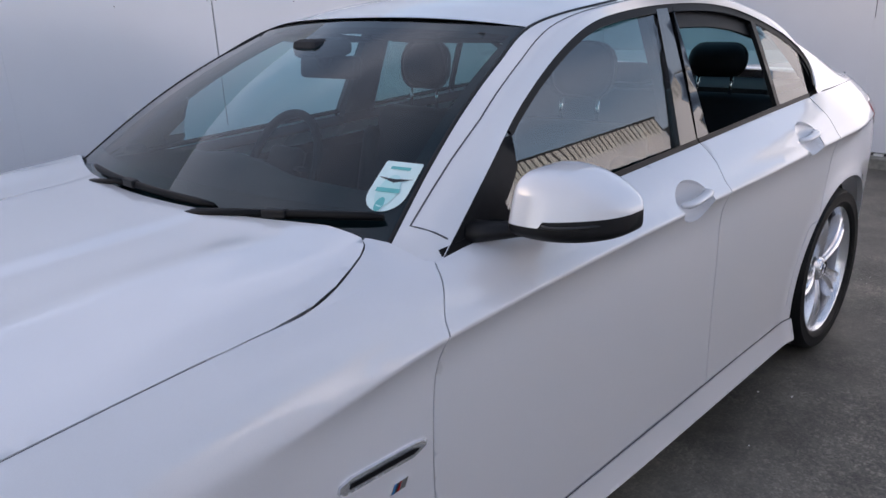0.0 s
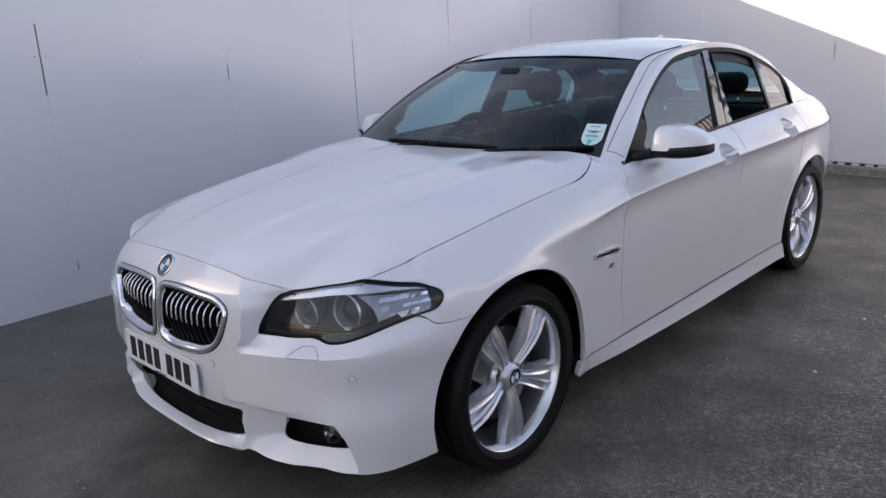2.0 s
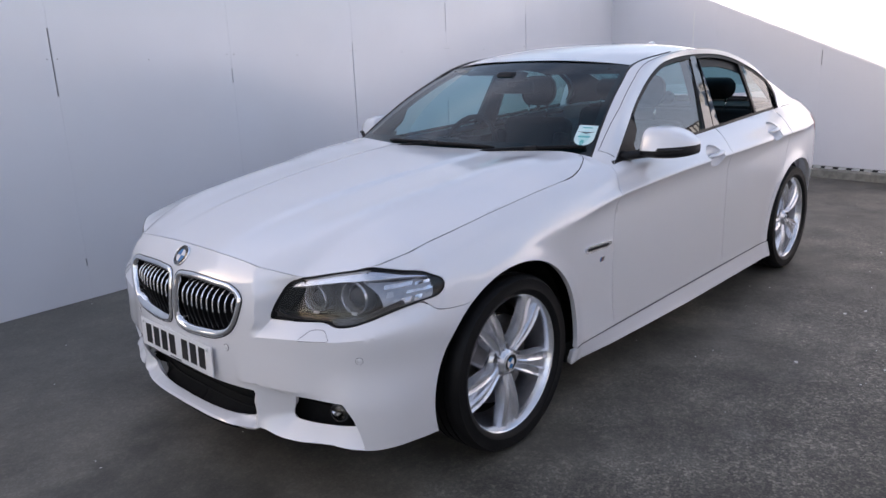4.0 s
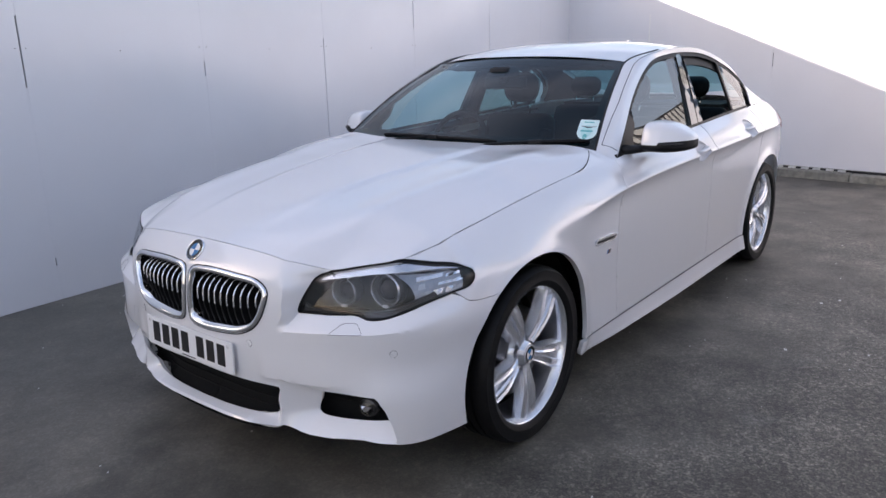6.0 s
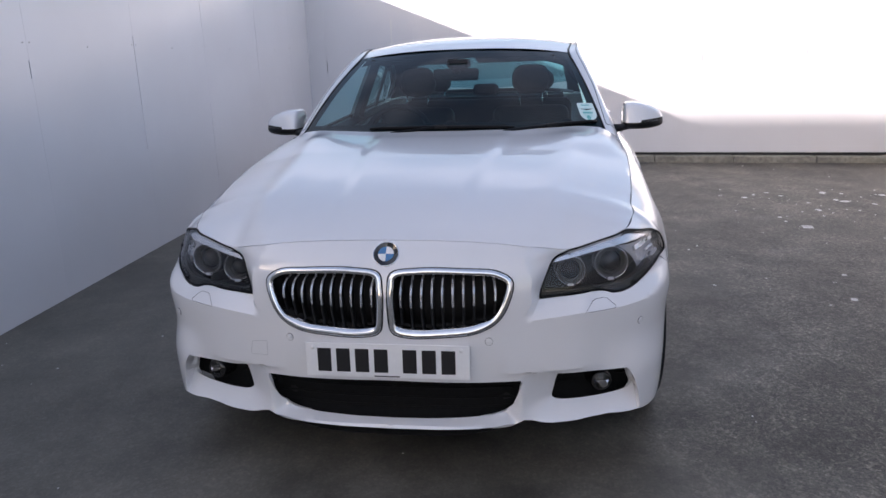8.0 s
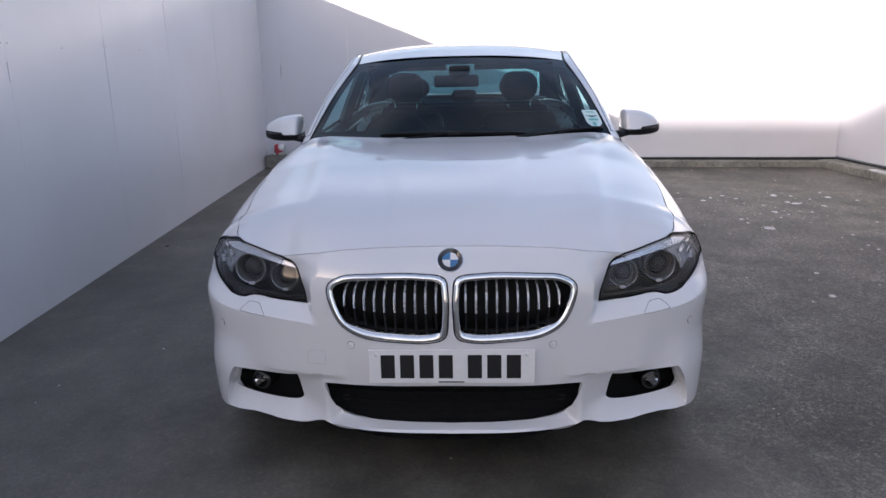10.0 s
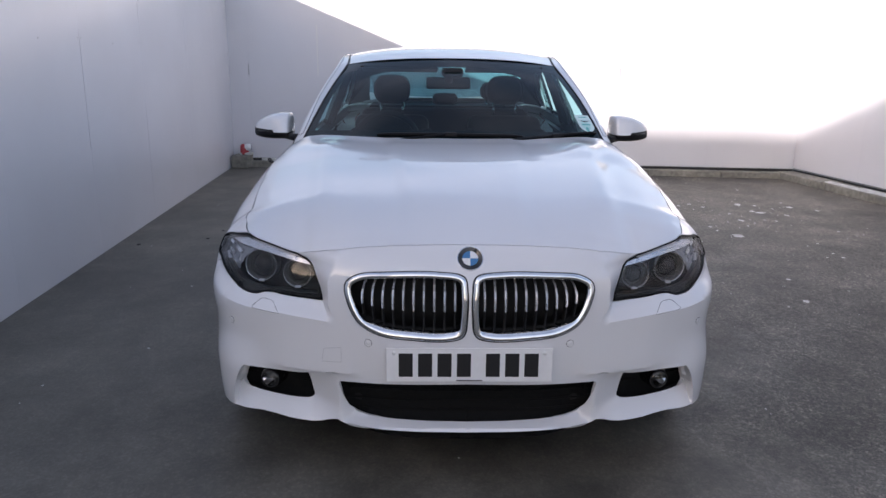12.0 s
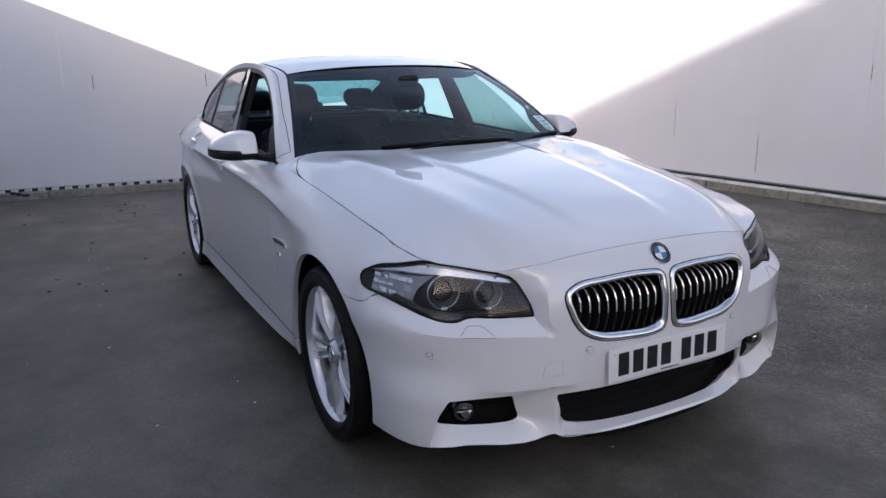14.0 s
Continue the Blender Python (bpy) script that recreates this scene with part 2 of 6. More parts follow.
def pchip(xs, ys):
    """A smooth curve through given values that does not overshoot; also for rows of values."""
    xs, ys = np.asarray(xs, float), np.asarray(ys, float)
    h = np.diff(xs)
    hh = h.reshape((-1,) + (1,) * (ys.ndim - 1))
    d = np.diff(ys, axis=0) / hh
    m = np.zeros_like(ys)
    w1, w2 = 2 * hh[1:] + hh[:-1], hh[1:] + 2 * hh[:-1]
    ok = d[:-1] * d[1:] > 1e-12
    a, b = np.where(ok, d[:-1], 1), np.where(ok, d[1:], 1)
    m[1:-1] = np.where(ok, (w1 + w2) / (w1 / a + w2 / b), 0)
    m[0], m[-1] = d[0], d[-1]

    def f(x):
        x = np.clip(np.asarray(x, float), xs[0], xs[-1])
        i = np.clip(np.searchsorted(xs, x, "right") - 1, 0, len(xs) - 2)
        t = (x - xs[i]) / h[i]
        return ((1 + 2 * t) * (1 - t) ** 2 * ys[i] + t * (1 - t) ** 2 * h[i] * m[i] + t * t * (3 - 2 * t) * ys[i + 1] + t * t * (t - 1) * h[i] * m[i + 1])
    return f


def rail(points, n, closed=False):
    """Points evenly spread along a smooth curve through the given ones."""
    p = np.asarray(points, float)
    if closed:
        p = np.vstack([p[-2:], p, p[:3]])
    d = np.r_[0, np.cumsum(np.linalg.norm(np.diff(p, axis=0), axis=1) ** 0.5)]
    tang = np.gradient(p, d, axis=0)

    def at(t):
        i = np.clip(np.searchsorted(d, t, "right") - 1, 0, len(d) - 2)
        h = (d[i + 1] - d[i])[:, None]
        u = ((t - d[i]) / (d[i + 1] - d[i]))[:, None]
        return (1 + 2 * u) * (1 - u) ** 2 * p[i] + u * (1 - u) ** 2 * h * tang[i] + u * u * (3 - 2 * u) * p[i + 1] + u * u * (u - 1) * h * tang[i + 1]
    a, b = (d[2], d[-3]) if closed else (0, d[-1])
    fine = at(np.linspace(a, b, 600))
    s = np.r_[0, np.cumsum(np.linalg.norm(np.diff(fine, axis=0), axis=1))]
    want = np.linspace(0, s[-1], n + 1)[:-1] if closed else np.linspace(0, s[-1], n)
    return np.stack([np.interp(want, s, fine[:, k]) for k in range(fine.shape[1])], 1)


def densify(poly, step, closed=True):
    out = []
    p = np.asarray(poly, float)
    for a, b in zip(p if closed else p[:-1], np.roll(p, -1, 0)):
        k = max(1, int(np.ceil(np.linalg.norm(b - a) / step)))
        out += [a + (b - a) * i / k for i in range(k)]
    return np.array(out if closed else out + [p[-1]])


def inset(poly, g):
    """The closed outline moved inwards by g."""
    p = np.asarray(poly, float)
    area = np.sum(p[:, 0] * np.roll(p[:, 1], -1) - p[:, 1] * np.roll(p[:, 0], -1))
    d = np.roll(p, -1, 0) - p
    d /= np.linalg.norm(d, axis=1)[:, None] + 1e-12
    nrm = np.stack([-d[:, 1], d[:, 0]], 1) * np.sign(area)
    both = nrm + np.roll(nrm, 1, 0)
    both /= np.maximum(np.sum(both * nrm, 1), 0.5)[:, None]
    return p + g * both


def inside(pts, poly):
    x, y = pts[:, 0], pts[:, 1]
    ok = np.zeros(len(pts), bool)
    for (x0, y0), (x1, y1) in zip(poly, np.roll(poly, -1, 0)):
        hit = ((y0 > y) != (y1 > y)) & (x < (x1 - x0) * (y - y0) / (y1 - y0 + 1e-15) + x0)
        ok ^= hit
    return ok


def sheet_bm(outline, f, step=0.02, holes=(), lip=0.014, gap=0.002, mirrored=False, flip=False, both=False, lift=0.0, creases=()):
    """A panel: the part of the surface f(u, v) -> xyz inside an outline, with its edges turned in by lip.
    flip: for surfaces whose u x v points outwards; mirrored: on the other side of the car; both: on the two sides, as one mesh."""
    loops = [densify(inset(outline, gap), step * 0.8)] + [densify(np.asarray(h, float), step * 0.6) for h in holes]
    lo, hi = loops[0].min(0), loops[0].max(0)
    gx, gy = np.meshgrid(np.arange(lo[0], hi[0], step), np.arange(lo[1], hi[1], step * 0.87))
    gx = gx + (np.arange(gx.shape[0]) % 2)[:, None] * step / 2
    g = np.stack([gx.ravel(), gy.ravel()], 1)
    keep = inside(g, loops[0])
    for h in loops[1:]:
        keep &= ~inside(g, h)
    g = g[keep]
    for l in loops:
        far = np.ones(len(g), bool)
        for a in range(0, len(g), 2000):
            d = np.min(np.sum((g[a:a + 2000, None] - l[None]) ** 2, 2), 1)
            far[a:a + 2000] = d > (0.45 * step) ** 2
        g = g[far]
    lines = [densify(np.asarray(c, float), step * 0.8, False) for c in creases]
    for l in lines:
        d = np.min(np.sum((g[:, None] - l[None]) ** 2, 2), 1)
        g = g[d > (0.45 * step) ** 2]
    pts, edges = [], []
    for l in lines:
        k = len(pts)
        pts += [tuple(q) for q in l]
        edges += [(k + i, k + i + 1) for i in range(len(l) - 1)]
    for l in loops:
        k = len(pts)
        pts += [tuple(q) for q in l]
        edges += [(k + i, k + (i + 1) % len(l)) for i in range(len(l))]
    pts += [tuple(q) for q in g]
    from mathutils.geometry import delaunay_2d_cdt
    v2, _, faces, _, _, _ = delaunay_2d_cdt([Vector(q) for q in pts], edges, [], 0, 1e-6)
    v2 = np.array([tuple(q) for q in v2])
    tri = np.array([t for t in faces])
    c = v2[tri].mean(1)
    keep = inside(c, loops[0])
    for h in loops[1:]:
        keep &= ~inside(c, h)
    tri = tri[keep]

    def normal(q):
        e = 1e-3
        a = f(q[:, 0] + e, q[:, 1]) - f(q[:, 0] - e, q[:, 1])
        b = f(q[:, 0], q[:, 1] + e) - f(q[:, 0], q[:, 1] - e)
        n = np.cross(a, b)
        n /= np.linalg.norm(n, axis=1)[:, None] + 1e-12
        return n if flip else -n

    co = f(v2[:, 0], v2[:, 1]) + lift * normal(v2)
    fn = normal(v2)
    a, b, d = co[tri[:, 0]], co[tri[:, 1]], co[tri[:, 2]]
    wrong = np.sum(np.cross(b - a, d - a) * fn[tri[:, 0]], 1) < 0
    tri[wrong] = tri[wrong][:, ::-1]
    bm = bmesh.new()
    for side in ((1, -1) if both else ((-1,) if mirrored else (1,))):
        k = np.array([1, side, 1])
        bv = [bm.verts.new(q) for q in co * k]
        for t in tri:
            t = t if side == 1 else t[::-1]
            try:
                bm.faces.new([bv[i] for i in t])
            except ValueError:
                pass
        if lip:
            for l in loops:
                o = f(l[:, 0], l[:, 1]) + lift * normal(l)
                i = o - lip * normal(l)
                ov = [bm.verts.new(q) for q in o * k]
                iv = [bm.verts.new(q) for q in i * k]
                for a in range(len(l)):
                    b = (a + 1) % len(l)
                    if abs(o[a][1]) < 3e-3 and abs(o[b][1]) < 3e-3 and both:
                        continue
                    bm.faces.new((ov[a], ov[b], iv[b], iv[a]))
    loose = [v for v in bm.verts if not v.link_faces]
    bmesh.ops.delete(bm, geom=loose, context="VERTS")
    if both:
        seam = [v for v in bm.verts if abs(v.co.y) < 4e-3]
        for v in seam:
            v.co.y = 0 if abs(v.co.y) < 2.5e-3 else v.co.y
        bmesh.ops.remove_doubles(bm, verts=seam, dist=5e-4)
    return bm


def loft_bm(rails, n=60, across=8, mirrored=False, bm=None):
    """A surface through rails of points, smooth along and across."""
    bm = bm or bmesh.new()
    r = np.array([rail(q, n) for q in rails])
    k = np.linspace(0, 1, len(r))
    f = pchip(k, r) if len(r) > 2 else (lambda t: r[0] + (r[1] - r[0]) * t)
    rows = [f(np.array(t)) if len(r) == 2 else f(t) for t in np.linspace(0, 1, across)]
    s = np.array([1, -1 if mirrored else 1, 1])
    vs = [[bm.verts.new(q * s) for q in row] for row in rows]
    for a, b in zip(vs, vs[1:]):
        for i in range(n - 1):
            q = (a[i], a[i + 1], b[i + 1], b[i])
            bm.faces.new(q if mirrored else q[::-1])
    return bm


# ---- the bay: ground, walls, kerbs ----
def lay(ob):
    ob.matrix_world = BAY
    return ob


def ground():
    bm = bmesh.new()
    bmesh.ops.create_grid(bm, x_segments=2, y_segments=2, size=400)
    return tagged(part("ground", bm, ASPHALT), "worn dark grey asphalt of the parking bay with pale scuffs", "ground", kind="structure")


ground()
WALL_H = 2.50
BACK_H, RIGHT_H = 2.24, 2.48                # sheeting of the back and right walls, below their ribbed bands
U_BACK = 4.83                               # where the left wall ends, in the bay's frame
BACK = pose(7.00, 2.84, 0, 0, 0, -95.7)     # the back wall runs along this frame's x axis
RIGHT = pose(6.30, -4.50, 0, 0, 0, 188.0)
BACK_LEN = 7.38


def wall(name, length, joints, label, base=0.0, height=WALL_H, gaps=None):
    """A wall of sheet panels along its own x axis; its face is y = 0 and it is 0.12 m thick behind.
    gaps: for each joint the stretches of its height that stand open; the rest is filled with sealant."""
    top = tagged(new(name, None), label, "wall", kind="structure")
    part("wall_core", box_bm((0, 0.014, base), (length, 0.12, height - 0.02)), JOINT, top)
    edges = [0.0] + joints + [length]
    for a, b in zip(edges, edges[1:]):
        bm = box_bm((a + 0.0040, 0, base), (b - 0.0040, 0.0125, height), 0.0012, 1)
        part("panel", bm, WALLPAINT, top)
    for k, x in enumerate(joints):
        z = base
        for lo, hi in (gaps or {}).get(k, [(1.2, 1.35)]) + [(height, height)]:
            if lo > z + 0.01:
                part("joint_sealant", box_bm((x - 0.0041, 0.0007, z), (x + 0.0041, 0.013, lo)), WALLPAINT, top)
            z = hi
    part("capping", box_bm((0, -0.004, height), (length, 0.125, height + 0.03), 0.004), CLADDING, top)
    return top


def rivets(top, spots):
    for u, z in spots:
        bm = lathe_bm([(0.0001, -0.003), (0.003, -0.0026), (0.0045, 0)], 10, m=Matrix.Translation((u, 0, z)))
        part("rivet", bm, STEEL, top)


LEFT0 = -4.3
left_joints = [-3.6, -2.46, -1.2, 0.03, 1.3, 2.72, 3.95]
wall_left = wall("wall_left", U_BACK - LEFT0, [j - LEFT0 for j in left_joints], "white panelled bay wall with thin dark joints, in shade",
                 gaps={0: [], 1: [(0.22, 0.27), (1.30, 1.70)], 2: [(1.32, 1.42)], 3: [(0.76, 1.58)], 4: [(0.34, 1.02), (1.68, 1.95)], 5: [(1.26, 1.86)], 6: [(0.3, 0.36)]})
wall_left.matrix_world = BAY @ Matrix.Translation((LEFT0, 0, 0))
rivets(wall_left, [(j - LEFT0 + dx, z) for j in left_joints for z in (1.52,) for dx in (-0.03, 0.03)] + [(j - LEFT0 + 0.62, 1.5) for j in left_joints])
wall_back = wall("wall_back", BACK_LEN, [0.28, 1.52, 2.75, 3.95, 5.12, 6.27], "white panelled back wall, sunlit above a slanting shadow edge", 0.115, BACK_H)
wall_back.matrix_world = BACK
wall_right = wall("wall_right", 15.0, [1.2 + 1.09 * k for k in range(12)], "white panelled wall standing on a concrete kerb, partly sunlit", 0.125, RIGHT_H, {1: [(0.5, 0.9)], 2: [(0.2, 0.6)]})
wall_right.matrix_world = RIGHT


def wall_marks():
    """A thin white strip on the back wall's sheeting and the dark sealed seam of the corner."""
    strip_ = tagged(part("white_strip", box_bm((1.206, -0.003, 1.20), (1.226, 0.004, 1.84), 0.001, 1), ENAMELWHITE), "thin white strip on the sheeting", "trim", kind="structure")
    strip_.matrix_world = BACK
    seam_ = tube_bm([(4.818 + 0.003 * math.sin(7 * z), -0.005, z) for z in np.linspace(0.62, 1.95, 24)], [0.0035 + 0.003 * abs(math.sin(11 * z)) for z in np.linspace(0.62, 1.95, 24)], 8)
    lay(tagged(part("trim_corner", seam_, JOINT), "dark uneven sealant in the wall corner", "trim", kind="structure"))


wall_marks()


def parapet(name, length, frame_, base):
    """A band of upright ribs with a dark capping on top of a wall."""
    top = tagged(new(name, None), "white ribbed steel band with a dark capping on the wall", "parapet", kind="structure")
    part("backing", box_bm((0, 0.018, base + 0.03), (length, 0.08, base + 0.25)), DARKRIB, top)
    x = 0.03
    while x < length - 0.1:
        part("rib", box_bm((x, 0.0, base + 0.03), (x + 0.027, 0.02, base + 0.25)), CLADDING, top)
        x += 0.055
    part("capping", box_bm((0, -0.01, base + 0.25), (length, 0.12, base + 0.28), 0.006), DARKRIB, top)
    top.matrix_world = frame_


DARKRIB = material("dark_grey_steel", (0.05, 0.05, 0.055), 0.5, grain=(2, 0.1))
parapet("parapet_right", 12.0, RIGHT, RIGHT_H)
parapet("parapet_back", BACK_LEN - 0.02, BACK, BACK_H)


def kerb(name, n, length, depth, label, mat=KERBSTONE):
    top = tagged(new(name, None), label, "kerb", kind="structure")
    step = length / n
    rnd = random.Random(n)
    for i in range(n):
        dz, dy = rnd.uniform(-0.006, 0.006), rnd.uniform(-0.006, 0.006)
        part("kerb_stone", box_bm((i * step + 0.004, -depth + dy, -0.05), ((i + 1) * step - 0.004, 0.10, 0.080 + dz), 0.010, 2), mat, top)
    return top


kb = kerb("kerb_back", 8, BACK_LEN, 0.11, "weathered mossy concrete kerb along the back wall")
kb.matrix_world = BACK
kr = kerb("kerb_right", 15, 14.6, 0.21, "weathered concrete kerb with a chalky top")
kr.matrix_world = RIGHT


def back_spacers():
    """Pale profile ends between the kerb and the sheeting, and a black strip for the shade in the gaps."""
    top = tagged(new("trim_back", None), "pale spacer blocks with dark gaps under the sheeting", "trim", kind="structure")
    part("gap_shade_strip", box_bm((0.0, 0.02, 0.07), (BACK_LEN, 0.03, 0.105)), INK, top)
    x = 0.40
    rnd = random.Random(5)
    while x < 3.6:
        part("spacer", box_bm((x, -0.004, 0.07), (x + 0.075, 0.05, 0.106), 0.003, 1), LIMEWASH, top)
        x += 0.13 + rnd.uniform(-0.012, 0.012)
    top.matrix_world = BACK


back_spacers()
# the shade in the gap under the right wall, put in as a black strip
gap = tagged(part("gap_shade_right", box_bm((0.0, 0.02, 0.07), (14.5, 0.03, 0.105)), INK), "black strip for the shade in the gap under the wall sheeting", "trim", kind="structure")
gap.matrix_world = RIGHT


def chalk_band():
    """Broken white mortar along the top of the right kerb."""
    bm = bmesh.new()
    rnd = random.Random(3)
    x = 0.9
    while x < 11:
        w = rnd.uniform(0.3, 0.9)
        box_bm((x, -0.20 + rnd.uniform(0.0, 0.03), 0.07), (x + w, -0.07 + rnd.uniform(-0.05, 0.04), 0.090 + rnd.uniform(0, 0.004)), 0.004, 1, bm)
        x += w + rnd.uniform(0.0, 0.05)
    ob = tagged(part("mortar_band", bm, LIMEWASH), "broken chalky white mortar along the kerb top", "mortar", kind="stuff")
    ob.matrix_world = RIGHT


chalk_band()


def shade_block():
    """An unseen block added beyond the bay's open end so that its top edge shades it; its long side is parallel to the
    back wall.
    """
    top = tagged(new("unseen_shade_block", None), "tall pale grey block out of view, added to shade the bay", "building")
    part("wall", box_bm((-38, 4, 0), (-26, 40, 10.3)), BLOCKGREY, top)
    part("roof", box_bm((-38.3, 3.7, 10.3), (-25.8, 40.3, 10.64), 0.03), BLOCKGREY, top)
    top.matrix_world = pose(6.53, 0, 0, 0, 0, -5.7)


shade_block()


def corner_bits():
    """Things in the corner between the left and back walls."""
    block = box_bm((-0.16, -0.10, 0), (0.10, 0.12, 0.17), 0.015, 2)
    b = tagged(part("concrete_block", block, KERBSTONE), "rough grey concrete block in the wall corner", "block")
    b.matrix_world = pose(6.86, 2.66, 0, 0, 0, -5)
    tap = tagged(new("hose_valve", None), "small red and white valve standing on the block", "valve")
    part("valve_body", lathe_bm([(0.0001, 0.0), (0.05, 0.0), (0.055, 0.03), (0.05, 0.12), (0.03, 0.14), (0.0001, 0.145)], 20, m=pose(0, 0, 0, 90, 0, 0)), REDPAINT, tap, "", True)
    part("valve_cap", lathe_bm([(0.0001, 0.10), (0.045, 0.10), (0.05, 0.05), (0.045, 0.0), (0.0001, 0.0)], 18, m=pose(0.0, -0.09, 0.10, 0, 0, 0)), ENAMELWHITE, tap, "", True)
    part("valve_foot", box_bm((-0.05, -0.11, 0.0), (0.05, 0.05, 0.03), 0.008, 1), LIMEWASH, tap)
    tap.matrix_world = pose(6.84, 2.64, 0.17, 0, 0, -5)
    rope = tube_bm([(6.80 - 0.05 * k, 2.30 - 0.03 * k + 0.02 * (k % 2), 0.095) for k in range(7)], 0.018, 8)
    tagged(part("hose_end", rope, INK), "dark rubber hose end on the kerb", "hose")


REDPAINT = material("red_paint", (0.45, 0.05, 0.06), 0.45, grain=(25, 0.2))
corner_bits()


def paint_chips():
    """White paint chips and grit scattered over the asphalt, denser in the far corner of the bay."""
    bm = bmesh.new()
    rnd = random.Random(11)

    def chip(x, y, r, h=0.003):
        n = rnd.randint(5, 8)
        k = rnd.uniform(0.4, 1.0)
        a0 = rnd.uniform(0, math.tau)
        low, top_ = [], []
        for i in range(n):
            a = a0 + math.tau * i / n
            q = r * rnd.uniform(0.6, 1.15)
            px, py = q * math.cos(a), q * k * math.sin(a)
            low.append(bm.verts.new((x + px, y + py, 0.0005)))
            top_.append(bm.verts.new((x + px * 0.9, y + py * 0.9, h)))
        bm.faces.new(top_)
        for i in range(n):
            bm.faces.new((low[i], low[(i + 1) % n], top_[(i + 1) % n], top_[i]))

    for x, y, r in ((2.95, -2.45, 0.060), (3.58, -2.73, 0.045), (3.95, -3.07, 0.055), (4.02, -3.02, 0.04), (3.29, -2.34, 0.03), (3.14, -2.34, 0.022), (4.14, -2.27, 0.05), (4.27, -2.38, 0.045), (4.37, -2.52, 0.025), (4.21, -2.61, 0.025), (3.88, -2.74, 0.022), (4.37, -3.02, 0.06), (4.31, -3.17, 0.025), (4.14, -3.28, 0.022),
                    (3.82, -3.27, 0.038), (4.23, -3.49, 0.05), (3.55, -3.05, 0.024), (4.06, -3.69, 0.03), (2.37, -2.94, 0.013), (2.25, -2.95, 0.014), (1.21, -2.15, 0.026), (1.67, -2.26, 0.02), (2.247, -1.445, 0.016), (2.35, -1.52, 0.013), (1.432, -1.455, 0.013)):
        chip(x, y, r)
    for _ in range(60):
        chip(rnd.gauss(3.6, 0.8), rnd.gauss(-2.8, 0.5), rnd.uniform(0.005, 0.014))
    for _ in range(160):
        chip(rnd.uniform(-1.8, 5.5), rnd.uniform(-4.2, 2.3), rnd.uniform(0.003, 0.009), 0.002)
    tagged(part("paint_chips", bm, LIMEWASH), "white paint chips and grit scattered on the asphalt", "chips", kind="stuff")
    bm = bmesh.new()
    for _ in range(26):
        chip2 = rnd.uniform(0.008, 0.03)
        chip(rnd.uniform(2.5, 6.0), rnd.uniform(0.9, 2.4), chip2, 0.004)
    tagged(part("leaf_litter", bm, LITTER), "dark bits of litter on the asphalt", "litter", kind="stuff")


LITTER = material("dark_litter", (0.02, 0.018, 0.015), 0.9)
paint_chips()


# ---- the car ----
# Car frame: x rearwards from the front axle, y to the car's right, z up.
car = tagged(new("car", None), "white four-door saloon car with silver double-spoke wheels, parked", "car")
car.matrix_world = pose(0, 0.008, 0, 0, 0, 0.35)
BX = np.array([-0.83, -0.827, -0.811, -0.779, -0.734, -0.685, -0.632, -0.565, -0.458, -0.34, -0.2])
BY = np.array([0.0, 0.2, 0.32, 0.44, 0.60, 0.70, 0.783, 0.842, 0.891, 0.915, 0.92])
plan = rail(np.stack([BX, BY], 1), 400)
plan_s = np.r_[0, np.cumsum(np.linalg.norm(np.diff(plan, axis=0), axis=1))]
S1 = plan_s[-1]
nose = pchip([0.15, 0.17, 0.19, 0.23, 0.30, 0.40, 0.50, 0.57, 0.65, 0.72, 0.76, 0.79, 0.815, 0.84, 0.90],
             [0.10, 0.05, 0.012, 0, 0.010, 0.004, 0, 0.003, 0.009, 0.023, 0.043, 0.068, 0.094, 0.13, 0.25])
LAMP_IN = ((0.634, 0.469), (0.66, 0.473), (0.707, 0.494), (0.748, 0.521), (0.772, 0.561))   # the lamp's inner edge: (z, y)


def smooth01(t):
    t = np.clip(t, 0, 1)
    return t * t * (3 - 2 * t)


def firm01(t):
    """A nearly straight ramp, for firm edges."""
    t = np.clip(t, 0, 1)
    return 0.8 * t + 0.2 * smooth01(t)


ramp_curve = pchip([0.57, 0.634, 0.68, 0.72, 0.76, 0.79], [0.030, 0.024, 0.034, 0.055, 0.11, 0.18])
edge_curve = pchip([0.57, 0.59] + [q[0] for q in LAMP_IN] + [0.80], [0.436, 0.447] + [q[1] for q in LAMP_IN] + [0.60])


def shelf_ramp(z):
    return ramp_curve(np.clip(z, 0.57, 0.79))


def shelf_edge(z):
    return edge_curve(np.clip(z, 0.57, 0.80))


def shelf_rise(ay):
    return np.interp(ay, [0.42, 0.60, 0.72, 0.80, 0.88], [0.578, 0.594, 0.596, 0.606, 0.630])


def scoop_brow(ay):
    return np.interp(ay, [0.36, 0.54, 0.80], [0.427, 0.398, 0.390])


def blade_edge(z):
    """Outer edge of the fog lamp's scoop."""
    return np.interp(z, [0.215, 0.30, 0.345, 0.38, 0.42], [0.806, 0.786, 0.771, 0.752, 0.72])


def s_of_y(y):
    return np.interp(y, plan[:, 1], plan_s)


def s_of_x(x):
    x = np.asarray(x, float)
    return np.where(x > -0.2, S1 + x + 0.2, np.interp(x, plan[:, 0], plan_s))


# Sections of the body side: heights and half widths from the sill up to the belt line.
STATIONS = []


def station(x, zs, ys):
    STATIONS.append((x, zs, ys))


